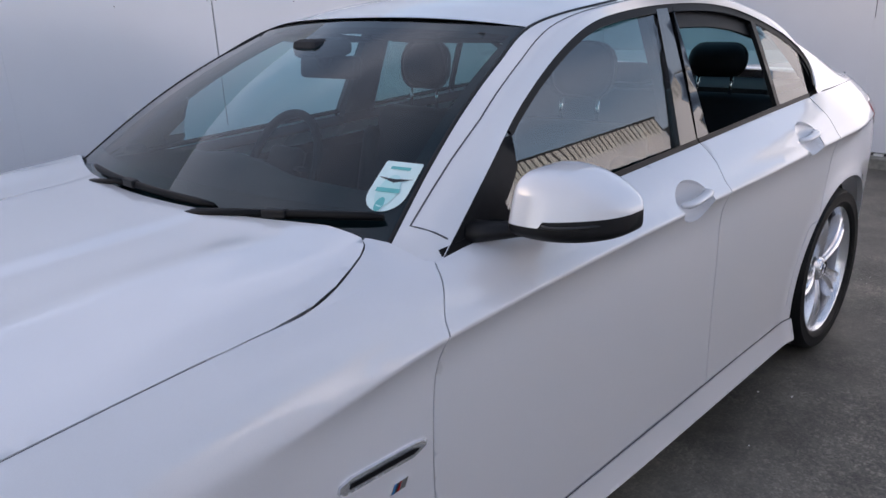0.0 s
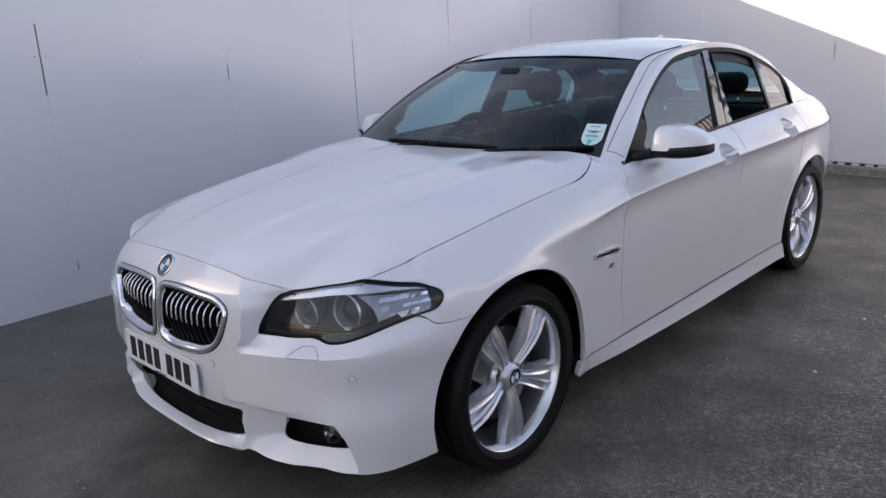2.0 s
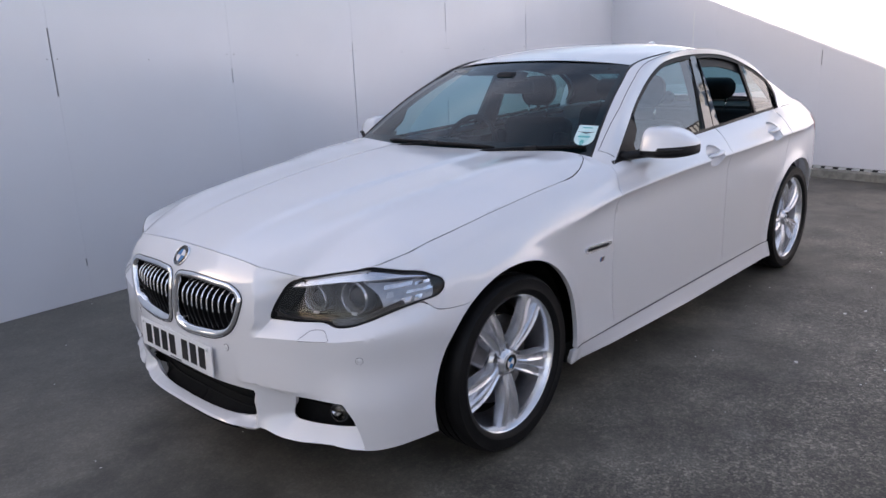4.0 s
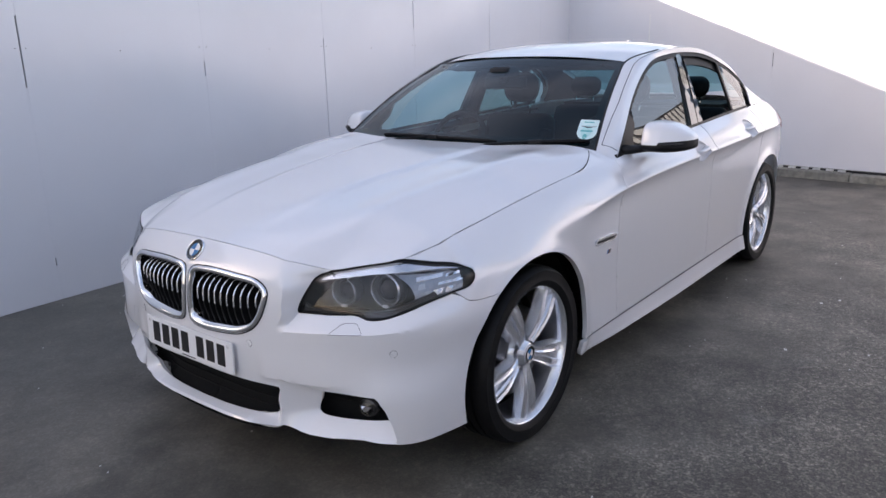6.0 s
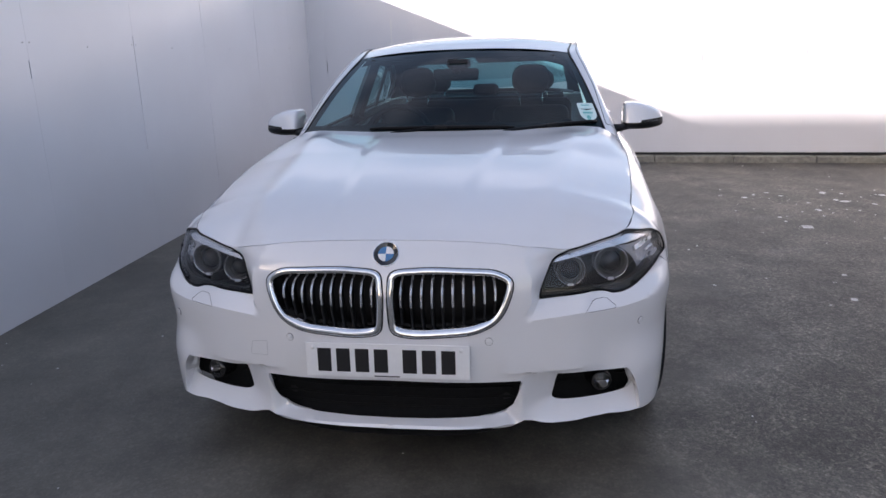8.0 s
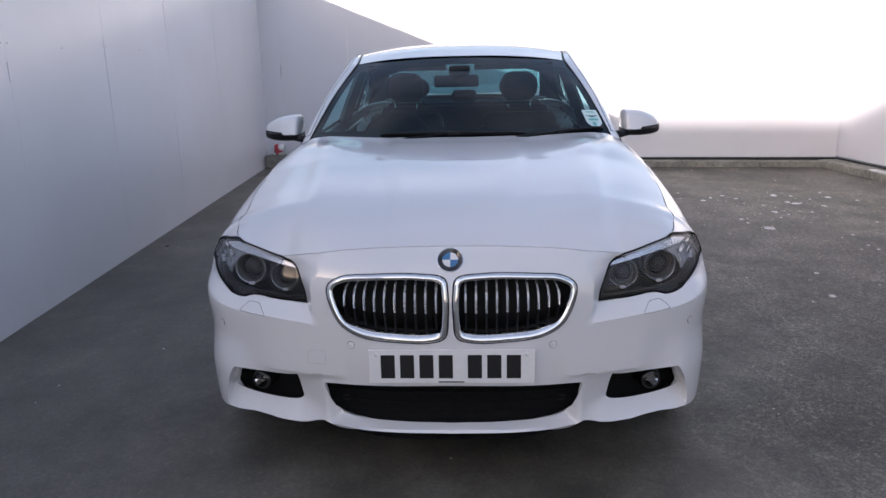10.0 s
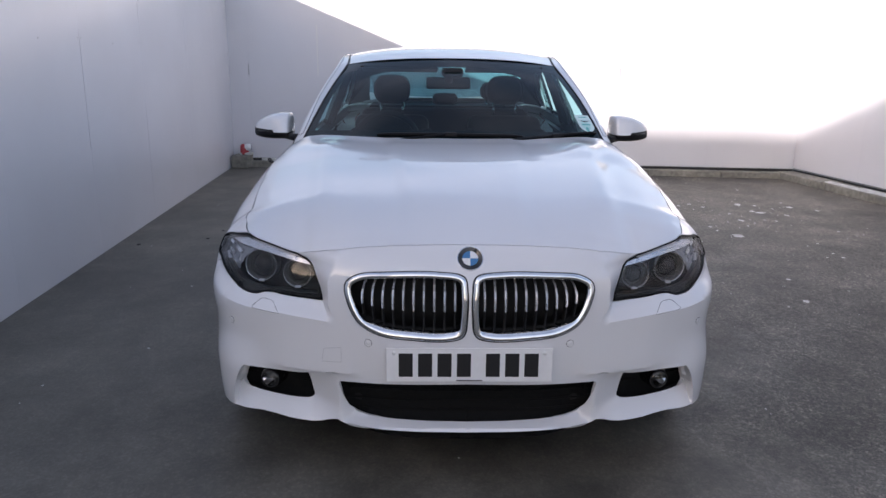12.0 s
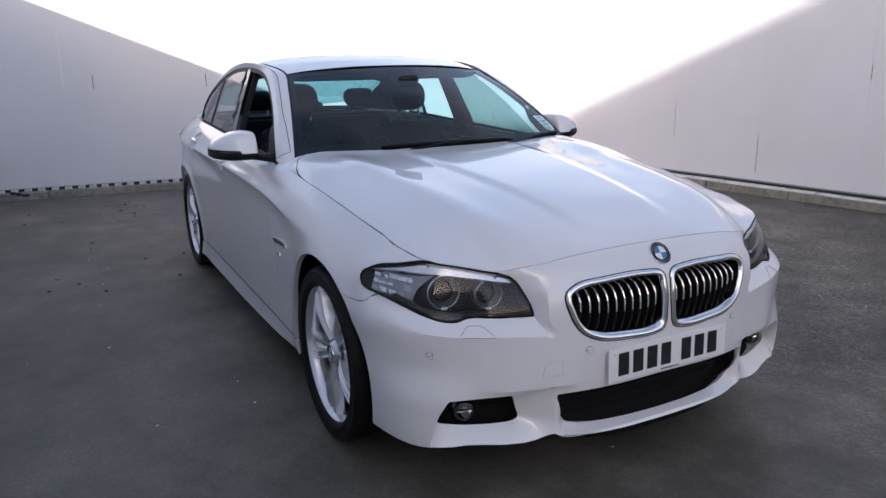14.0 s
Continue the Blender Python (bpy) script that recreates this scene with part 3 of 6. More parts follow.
station(-0.30, (0.17, 0.28, 0.42, 0.55, 0.64, 0.69, 0.745, 0.80, 0.841), (0.892, 0.906, 0.912, 0.914, 0.913, 0.907, 0.887, 0.846, 0.788))
station(0.0, (0.17, 0.28, 0.42, 0.56, 0.68, 0.755, 0.80, 0.85, 0.893), (0.882, 0.908, 0.921, 0.928, 0.928, 0.919, 0.898, 0.861, 0.811))
station(0.4, (0.16, 0.27, 0.4, 0.56, 0.72, 0.8, 0.835, 0.89, 0.943), (0.888, 0.906, 0.902, 0.91, 0.915, 0.919, 0.907, 0.876, 0.826))
station(0.8, (0.155, 0.27, 0.4, 0.58, 0.765, 0.853, 0.876, 0.93, 0.966), (0.914, 0.903, 0.905, 0.909, 0.916, 0.925, 0.905, 0.872, 0.824))
station(1.4, (0.155, 0.27, 0.4, 0.59, 0.785, 0.877, 0.899, 0.95, 0.993), (0.917, 0.903, 0.906, 0.911, 0.919, 0.93, 0.908, 0.868, 0.808))
station(2.0, (0.155, 0.27, 0.4, 0.6, 0.795, 0.887, 0.91, 0.965, 1.016), (0.917, 0.903, 0.907, 0.914, 0.923, 0.934, 0.912, 0.868, 0.803))
station(2.6, (0.155, 0.27, 0.4, 0.6, 0.805, 0.899, 0.922, 0.98, 1.04), (0.916, 0.906, 0.913, 0.924, 0.931, 0.938, 0.918, 0.872, 0.8))
station(3.0, (0.17, 0.28, 0.42, 0.6, 0.81, 0.905, 0.928, 0.985, 1.05), (0.885, 0.908, 0.92, 0.93, 0.934, 0.936, 0.918, 0.872, 0.795))
station(3.4, (0.20, 0.30, 0.45, 0.60, 0.81, 0.908, 0.932, 0.985, 1.045), (0.82, 0.85, 0.875, 0.888, 0.892, 0.885, 0.868, 0.826, 0.756))
station(3.75, (0.22, 0.31, 0.46, 0.61, 0.80, 0.91, 0.935, 0.975, 1.028), (0.72, 0.76, 0.785, 0.79, 0.79, 0.782, 0.77, 0.738, 0.68))
station(4.0, (0.24, 0.32, 0.47, 0.62, 0.80, 0.91, 0.935, 0.965, 1.008), (0.56, 0.60, 0.62, 0.63, 0.63, 0.622, 0.615, 0.595, 0.56))
ST_X = [s[0] for s in STATIONS]
RAIL_Z = [pchip(ST_X, [s[1][k] for s in STATIONS]) for k in range(9)]
RAIL_Y = [pchip(ST_X, [s[2][k] for s in STATIONS]) for k in range(9)]
HUBS = ((0.010, 0.337), (2.972, 0.337))
ARCH = 0.389


def side_y(x, z):
    """Half width of the body side at (x, z)."""
    x, z = np.broadcast_arrays(np.asarray(x, float), np.asarray(z, float))
    Z = np.stack([f(x) for f in RAIL_Z], -1)
    Y = np.stack([f(x) for f in RAIL_Y], -1)
    h, d = np.diff(Z, axis=-1), np.diff(Y, axis=-1) / np.diff(Z, axis=-1)
    m = np.zeros_like(Y)
    ok = d[..., :-1] * d[..., 1:] > 1e-12
    a, b = np.where(ok, d[..., :-1], 1), np.where(ok, d[..., 1:], 1)
    w1, w2 = 2 * h[..., 1:] + h[..., :-1], h[..., 1:] + 2 * h[..., :-1]
    m[..., 1:-1] = np.where(ok, (w1 + w2) / (w1 / a + w2 / b), 0)
    m[..., 0], m[..., -1] = d[..., 0], d[..., -1]
    zc = np.clip(z, Z[..., 0], Z[..., -1])
    i = np.clip((zc[..., None] >= Z).sum(-1) - 1, 0, 7)

    def g(q, k):
        return np.take_along_axis(q, k[..., None], -1)[..., 0]
    t = (zc - g(Z, i)) / g(h, i)
    y = (1 + 2 * t) * (1 - t) ** 2 * g(Y, i) + t * (1 - t) ** 2 * g(h, i) * g(m, i) + t * t * (3 - 2 * t) * g(Y, i + 1) + t * t * (t - 1) * g(h, i) * g(m, i + 1)
    over, under = np.maximum(z - Z[..., -1], 0), np.minimum(z - Z[..., 0], 0)
    y = y + over * m[..., -1] + under * m[..., 0]
    below = Z[..., 5] - z
    run = smooth01((x - 0.28) / 0.35) * smooth01((3.75 - x) / 0.5)
    y = y - run * 0.0125 * (np.maximum(below, 0) / 0.048) * np.exp(1 - np.maximum(below, 0) / 0.048)
    for hx, hz in HUBS:
        r = np.hypot((x - hx) / 1.06, z - hz)
        y = y + 0.010 * np.exp(-((r - ARCH) / 0.035) ** 2)
    return y


def shell(s, z):
    """The body below hood and belt: s runs along the plan outline from the nose to the tail."""
    s, z = np.broadcast_arrays(np.asarray(s, float), np.asarray(z, float))
    bx = np.where(s > S1, s - S1 - 0.2, np.interp(s, plan_s, plan[:, 0]))
    by = np.interp(s, plan_s, plan[:, 1])
    by = np.where(s < 0, s, by)
    t = np.clip((np.abs(by) - 0.30) / 0.58, 0, 1)
    t = t * t * (3 - 2 * t)
    x = bx + (1 - t) * nose(z)
    y = by + t * (side_y(np.maximum(x, -0.30), z) - 0.92)
    # the lamps lie back behind a shelf, the fog lamps in scoops; the lower lip and the corner blades stand proud
    front = smooth01((-0.33 - bx) / 0.16)
    ay = np.abs(by)
    ramp, edge, rise = shelf_ramp(z), shelf_edge(z), shelf_rise(ay)
    shelf = (np.interp(ay, [0.47, 0.68, 0.85], [0.045, 0.052, 0.056]) + 0.020 * smooth01((z - 0.64) / 0.14)) * firm01((z - rise) / 0.046) * firm01((ay - edge + ramp) / ramp) * front
    scoop = 0.062 * firm01((ay - 0.418) / 0.10) * firm01((blade_edge(z) - ay) / 0.009) * firm01((z - 0.222) / 0.072) * firm01((scoop_brow(ay) - z) / 0.014) * front
    lip = 0.040 * smooth01((z - 0.231) / 0.022) * smooth01((0.385 - z) / 0.10) * smooth01((0.415 - ay) / 0.05)
    rib = 0.008 * smooth01((z - 0.400) / 0.012) * smooth01((0.53 - z) / 0.12) * smooth01((ay - 0.33) / 0.05) * smooth01((0.70 - ay) / 0.12) * front
    corner = smooth01((0.50 - z) / 0.14) * smooth01((ay - 0.62) / 0.14) * smooth01((-0.36 - bx) / 0.20)
    x = x + shelf + scoop + lip - rib - 0.018 * corner
    y = y + 0.012 * corner
    return np.stack([x, y, z], -1)


def side(x, z):
    return shell(s_of_x(x), z)


def belt_z(x):
    return RAIL_Z[8](x)


def belt_y(x):
    return RAIL_Y[8](x)


def green_y(x, z):
    """Half width of the side windows."""
    return belt_y(x) - 0.36 * (z - belt_z(x)) - 0.10 * (z - belt_z(x)) ** 2


def green(x, z):
    x, z = np.broadcast_arrays(np.asarray(x, float), np.asarray(z, float))
    return np.stack([x, green_y(x, z), z], -1)


# hood surface
wing_top = pchip([-0.54, -0.42, -0.36, -0.30, 0.0, 0.4, 0.8], [0.803, 0.824, 0.836, 0.845, 0.895, 0.943, 0.966])


def edge_s(x):
    """Where along the outline the body at the height of the hood's joint has reached x."""
    q = np.linspace(0, S1 + 1.2, 6000)
    return float(q[np.argmax(shell(q, float(wing_top(x)))[:, 0] >= x)])


EDGE_X = [-0.515, -0.47, -0.42, -0.36, -0.30, -0.15, 0.0, 0.2, 0.4, 0.6, 0.8]
NOSE_X = [-0.85, -0.69, -0.636, -0.597]
hood_yc = pchip(NOSE_X + EDGE_X, [0.58, 0.635, 0.673, 0.71] + [float(shell(edge_s(x), wing_top(x))[1]) for x in EDGE_X])
hood_ze = pchip(NOSE_X + EDGE_X, [0.66, 0.745, 0.789, 0.797] + [float(wing_top(x)) for x in EDGE_X])
hood_zc = pchip([-0.85, -0.76, -0.72, -0.6, -0.4, 0.0, 0.4, 0.62, 0.8], [0.77, 0.806, 0.824, 0.864, 0.911, 0.967, 1.001, 1.014, 1.022])


def hood_front(y):
    return 0.822 - 0.048 * (abs(y) / 0.561) ** 2.8


def find_s(x, y, z):
    """Where along the outline the shell at height z comes nearest to (x, y)."""
    q = np.linspace(0, S1 + 1.2, 4000)
    p = shell(q, z)
    return float(q[np.argmin((p[:, 0] - x) ** 2 + (p[:, 1] - y) ** 2)])


# the lamp's upper edge from its tip to the corner of the hood, and the line where the hood meets bumper and lamp
LAMP_TOP = [tuple(q) for q in rail([(find_s(x, y, z), z) for x, y, z in ((-0.326, 0.876, 0.736), (-0.331, 0.871, 0.752), (-0.358, 0.853, 0.769), (-0.43, 0.812, 0.788), (-0.47, 0.787, 0.797),
                                    (-0.515, float(hood_yc(-0.515)), float(wing_top(-0.515))), (-0.555, 0.715, 0.802), (-0.59, 0.672, 0.795), (-0.618, 0.632, 0.787), (-0.645, 0.59, 0.778), (-0.66, 0.561, 0.773))], 40)]
lamp_end = LAMP_TOP[0][0]
S_JOIN = edge_s(-0.515)
S_CORNER = LAMP_TOP[-1][0]
hood_edge = np.array([shell(s, hood_front(y)) for y, s in [(y, s_of_y(y)) for y in np.linspace(0, 0.555, 22)] if s < S_CORNER - 0.008] + [shell(*q) for q in LAMP_TOP[::-1] if q[0] < S_JOIN + 0.002])
JOIN = tuple(float(v) for v in hood_edge[-1])
EDGE_Y = np.maximum.accumulate(hood_edge[:, 1] + np.arange(len(hood_edge)) * 1e-6)


def hood_plain(x, y):
    e = np.abs(y) / hood_yc(x)
    zc, ze = hood_zc(x), hood_ze(x)
    z = zc - (zc - ze) * np.minimum(e, 1.3) ** (4.2 + 13 * smooth01((x - 0.15) / 0.5))
    # raised centre with two ridges running forward to the grille, and an outer ridge each side
    fade = smooth01((x + 0.74) / 0.35) * smooth01((0.72 - x) / 0.3)
    inner = 0.20 + 0.11 * smooth01((x + 0.7) / 1.3)
    z = z + fade * 0.008 * (1 - smooth01((np.abs(y) - inner) / 0.060 + 0.5))
    outer = 0.50 + 0.10 * smooth01((x + 0.6) / 1.2)
    d = (np.abs(y) - outer) / 0.085
    kick = np.clip((x - 0.458 - 0.165 * (y / 0.765) ** 2) / 0.13, 0, 1)      # the rear edge turns up
    z = z + 0.008 * kick ** 2
    return z + fade * 0.011 * np.where(d < 0, np.exp(-d * d), np.exp(-(d / 0.55) ** 2))


def hood(x, y):
    x, y = np.broadcast_arrays(np.asarray(x, float), np.asarray(y, float))
    ay = np.abs(y)
    # pulled down (or up) so that its front edge lies flush with bumper and lamp
    off = hood_edge[:, 2] - hood_plain(hood_edge[:, 0], hood_edge[:, 1])
    ex = np.interp(ay, EDGE_Y, hood_edge[:, 0])
    d = np.maximum(x - ex, 0)
    z = hood_plain(x, y) + np.interp(ay, EDGE_Y, off) * np.exp(-(d / 0.13) ** 1.5)
    return np.stack([x, y, z], -1)


def arc(hub, r, a0, a1, n=24):
    return [(hub[0] + r * 1.06 * math.cos(radians(a)), hub[1] + r * math.sin(radians(a))) for a in np.linspace(a0, a1, n)]


def on_s(points):
    """Outline points (x, z) of the body side as (s, z)."""
    return [(float(s_of_x(x)), z) for x, z in points]


def smooth_loop(points, n=60):
    return [tuple(q) for q in rail(points, n, closed=True)]


# shut lines and openings
door_f = [tuple(q) for q in rail([(0.808, 0.962), (0.765, 0.89), (0.725, 0.78), (0.708, 0.66), (0.706, 0.52), (0.718, 0.38), (0.738, 0.265)], 22)]
door_m = [tuple(q) for q in rail([(1.945, 1.012), (1.915, 0.92), (1.888, 0.80), (1.882, 0.65), (1.888, 0.45), (1.905, 0.265)], 22)]
door_r = [(2.835, 1.044), (2.83, 0.95), (2.80, 0.86), (2.745, 0.74), (2.68, 0.62)]
SILL_Z = 0.263
LAMP_LOW = [(0.469, 0.634), (0.56, 0.638), (0.655, 0.643), (0.674, 0.640), (0.70, 0.632), (0.74, 0.634), (0.79, 0.650), (0.84, 0.674), (0.875, 0.690)]   # (y, z)
LOW = [tuple(q) for q in rail([(float(s_of_y(y)), z) for y, z in LAMP_LOW] + [(lamp_end - 0.04, 0.708), (lamp_end - 0.010, 0.722), (lamp_end, 0.736)], 44)]
INNER = [tuple(q) for q in rail([(float(s_of_y(y)), z) for z, y in LAMP_IN[:-1]] + [LAMP_TOP[-1]], 14)]      # bottom to top
LAMP = LOW[:-1] + LAMP_TOP + INNER[::-1][1:-1]
S_GAP = float(s_of_x(-0.487))                 # where the joint of wing and bumper meets the lamp
WING_JOINT = [(-0.452, 0.680), (-0.42, 0.669), (-0.385, 0.6605), (-0.35, 0.655), (-0.31, 0.651), (-0.27, 0.650)]
fog_hole = smooth_loop([(float(s_of_y(y)), z) for y, z in ((0.513, 0.292), (0.517, 0.32), (0.530, 0.368), (0.545, 0.381), (0.60, 0.386), (0.69, 0.389), (0.722, 0.384), (0.742, 0.366), (0.758, 0.330), (0.768, 0.301), (0.72, 0.288), (0.60, 0.281))], 60)
kidney = smooth_loop([(0.022, 0.732), (0.10, 0.746), (0.25, 0.744), (0.345, 0.733), (0.384, 0.705), (0.374, 0.645), (0.340, 0.588), (0.28, 0.556), (0.18, 0.544), (0.07, 0.541), (0.024, 0.556), (0.013, 0.62), (0.013, 0.69)], 80)
kidney_s = [(float(s_of_y(y)), z) for y, z in kidney]
intake_half = [(0.0, 0.248), (0.12, 0.249), (0.24, 0.252), (0.32, 0.256), (0.362, 0.266), (0.386, 0.292), (0.402, 0.335), (0.416, 0.372), (0.412, 0.381), (0.34, 0.384), (0.2, 0.387), (0.0, 0.389)]


def front_bumper():
    # half outline, from the nose's top edge round the lamp to the wheel arch and back along the lower edge
    top = [(float(s_of_y(y)), hood_front(y)) for y in np.linspace(0, 0.555, 22) if s_of_y(y) < S_CORNER - 0.008]
    lampedge = INNER[::-1] + [q for q in LOW[1:] if q[0] < S_GAP]
    wheel = on_s(WING_JOINT) + [(float(s_of_x(x)), z) for x, z in arc(HUBS[0], ARCH, 125, 196.6, 30)]
    edge = [(float(s_of_y(y)), z) for y, z in ((0.885, 0.228), (0.83, 0.224), (0.77, 0.229), (0.70, 0.234), (0.60, 0.227), (0.52, 0.227), (0.485, 0.231), (0.45, 0.241), (0.425, 0.246), (0.40, 0.236), (0.28, 0.229), (0.15, 0.226), (0.0, 0.224))]
    inn = [(float(s_of_y(y)), z) for y, z in intake_half]
    outline = top + lampedge + wheel + edge + inn
    def line(f):
        return [(float(s_of_y(y)), float(z)) for y, z in f]
    creases = [line([(y, shelf_rise(y)) for y in np.linspace(0.43, 0.80, 30)]),
               line([(shelf_edge(z) - shelf_ramp(z), z) for z in np.linspace(0.592, 0.72, 14)]),
               line([(float(blade_edge(z)), z) for z in np.linspace(0.232, 0.385, 20)]),
               line([(float(blade_edge(z)) - 0.009, z) for z in np.linspace(0.236, 0.290, 8)]),
               line([(y, scoop_brow(y)) for y in np.linspace(0.43, 0.80, 30)]),
               line([(0.418, z) for z in np.linspace(0.272, 0.352, 10)])]
    bm = sheet_bm(outline, shell, 0.012, [kidney_s, fog_hole], 0.013, 0.0015, both=True, creases=creases)
    ob = part("front_bumper", bm, PAINT, car, "", True)
    ob.data.set_sharp_from_angle(angle=radians(26))
    return ob


front_bumper()


HOOD_REAR = [(0.36, 0.826), (0.45, 0.826), (0.53, 0.821), (0.59, 0.809), (0.64, 0.791), (0.675, 0.775), (0.70, 0.757), (0.712, 0.735)]


def hood_outline():
    pts = [(float(q[0]), float(q[1])) for q in hood_edge]
    pts += [(x, float(hood_yc(x)) - 0.001) for x in np.linspace(JOIN[0] + 0.03, 0.33, 17)]
    pts += HOOD_REAR
    pts += [(0.60 + 0.165 * (y / 0.765) ** 2 - 0.012, y) for y in np.linspace(0.64, 0, 12)]
    return pts


part("hood", sheet_bm(hood_outline(), hood, 0.016, (), 0.02, 0.0008, both=True, flip=True), PAINT, car, "", True)


def wing_outline():
    """In (s, z): along the lamp, over the wheel arch, up the door's edge and back along the hood."""
    pts = [q for q in LAMP_TOP[::-1] if q[0] > S_JOIN]
    pts += [q for q in LOW[::-1][1:] if q[0] > S_GAP]
    pts += on_s(WING_JOINT + arc(HUBS[0], ARCH, 125, -10, 40) + [(0.42, SILL_Z)] + door_f[::-1])
    pts += on_s([(x, float(wing_top(x))) for x in np.linspace(0.80, -0.30, 26)])
    pts += [(edge_s(x), float(wing_top(x))) for x in (-0.36, -0.40, -0.44, -0.48)]
    return pts


def wing_corner(mirrored):
    """The strip of the wing between the hood's rear corner and the windscreen pillar."""
    hood_side = [tuple(hood(x, y + 0.0025)) for x, y in HOOD_REAR] + [(0.752, 0.766, 1.001)]
    low = [(x, float(belt_y(x)) + 0.002, float(belt_z(x)) - 0.006) for x in np.linspace(0.36, 0.80, 8)]
    part("wing_corner", loft_bm([hood_side, low], 30, 5, mirrored), PAINT, car, "", True)


CUPS = ((1.715, 0.896), (2.575, 0.936))          # middles of the handle recesses


def cup_loop(x, z):
    return [(x + 0.088 * math.cos(a), z + 0.054 * math.sin(a)) for a in np.linspace(0, math.tau, 36, endpoint=False)]


def flank(x0, x1):
    """Lines along the flank's crease, for a firm edge."""
    xs = np.linspace(x0, x1, max(3, int((x1 - x0) / 0.03)))
    return [on_s([(x, float(RAIL_Z[5](x)) + dz) for x in xs]) for dz in (0.006, 0.0, -0.007)]


def side_panels(mirrored):
    wing_corner(mirrored)
    s = mirrored
    part("front_wing", sheet_bm(wing_outline(), shell, 0.018, (), 0.02, 0.0009, s, creases=flank(0.36, 0.742)), PAINT, car, "", True)
    belt1 = [(x, float(belt_z(x)) - 0.002) for x in np.linspace(1.945, 0.818, 16)]
    fd = part("front_door", sheet_bm(on_s(door_f + door_m[::-1] + belt1[1:-1]), shell, 0.018, [on_s(cup_loop(*CUPS[0]))], 0.02, 0.002, s, creases=flank(0.752, 1.622) + flank(1.808, 1.900)), PAINT, car, "", True)
    belt2 = [(x, float(belt_z(x)) - 0.002) for x in np.linspace(2.835, 1.945, 14)]
    low = [q for q in arc(HUBS[1], ARCH + 0.035, 140, 186, 12)]
    rd = part("rear_door", sheet_bm(on_s(door_m + [(2.45, SILL_Z)] + low[::-1] + door_r[::-1] + belt2[1:-1]), shell, 0.018, [on_s(cup_loop(*CUPS[1]))], 0.02, 0.002, s, creases=flank(1.912, 2.484) + flank(2.666, 2.808)), PAINT, car, "", True)
    q = door_r + low[:-1] + [(2.47, SILL_Z), (2.56, SILL_Z)] + arc(HUBS[1], ARCH, 187, -5, 40) + [(3.42, 0.25), (4.0, 0.28), (4.0, 1.03)]
    q += [(x, float(belt_z(x))) for x in np.linspace(3.95, 2.9, 18)]
    part("rear_quarter", sheet_bm(on_s(q), shell, 0.02, (), 0.02, 0.002, s, creases=flank(2.826, 3.5)), PAINT, car, "", True)
    part("sill_skirt", sheet_bm(on_s([(0.392, SILL_Z - 0.003), (0.380, 0.22), (0.388, 0.200), (0.66, 0.191), (1.1, 0.180), (1.5, 0.171), (2.0, 0.167), (2.60, 0.163), (2.585, 0.22), (2.57, SILL_Z - 0.003)]), shell, 0.014, (), 0.02, 0.001, s, lift=0.0035), PAINT, car, "", True)
    return fd, rd


front_door_l, rear_door_l = side_panels(True)
front_door_r, rear_door_r = side_panels(False)


# greenhouse
def windscreen(a, b):
    a, b = np.broadcast_arrays(np.asarray(a, float), np.asarray(b, float))
    p0 = np.stack([0.60 + 0.165 * a ** 2, 0.765 * a, 1.020 - 0.017 * a ** 2], -1)
    p1 = np.stack([1.30 + 0.10 * a ** 2, 0.60 * a, 1.400 - 0.034 * a ** 2], -1)
    bow = np.sin(np.pi * b)[..., None] * np.array([-0.018, 0, 0.022])
    return p0 + (p1 - p0) * b[..., None] + bow


def ws_outline(a, b0, b1, r=0.05):
    pts = [(x, b0) for x in np.linspace(-a, a, 30)] + [(a, y) for y in np.linspace(b0, b1, 16)[1:-1]]
    pts += [(x, b1) for x in np.linspace(a, -a, 30)] + [(-a, y) for y in np.linspace(b1, b0, 16)[1:-1]]
    return pts


screen = part("windscreen", sheet_bm(ws_outline(0.995, -0.02, 1.0), windscreen, 0.05, (), 0, 0.0), GLASS, car, "green-tinted windscreen", True)
screen.visible_shadow = False
part("windscreen_border", sheet_bm(ws_outline(0.985, -0.03, 0.995), windscreen, 0.05, [ws_outline(0.945, 0.085, 0.945)], 0, 0.0, lift=-0.004), PLASTIC, screen, "black glass border", True)

ROOF_EDGE = [(1.40, 0.604, 1.366), (1.70, 0.622, 1.414), (2.0, 0.625, 1.432), (2.3, 0.622, 1.417), (2.6, 0.618, 1.372), (2.85, 0.618, 1.308)]
PILLAR_A = [tuple(windscreen(1.0, b)) for b in (-0.03, 0.25, 0.5, 0.75)] + ROOF_EDGE + [(3.1, 0.634, 1.228), (3.35, 0.660, 1.138), (3.58, 0.668, 1.066), (3.76, 0.650, 1.046), (3.92, 0.59, 1.040)]
DLO_TOP = [(0.815, 0.950), (0.893, 1.004), (1.03, 1.097), (1.19, 1.203), (1.41, 1.312), (1.58, 1.369), (1.76, 1.393), (2.0, 1.404), (2.26, 1.397), (2.44, 1.372), (2.615, 1.326), (2.775, 1.268), (2.89, 1.200), (2.937, 1.135), (2.938, 1.095), (2.912, 1.046)]
PILLAR_B = [(x, float(green_y(x, z)) + 0.006, z) for x, z in DLO_TOP] + [(x, float(belt_y(x)), float(belt_z(x))) for x in (3.0, 3.2, 3.4, 3.68, 3.92)]


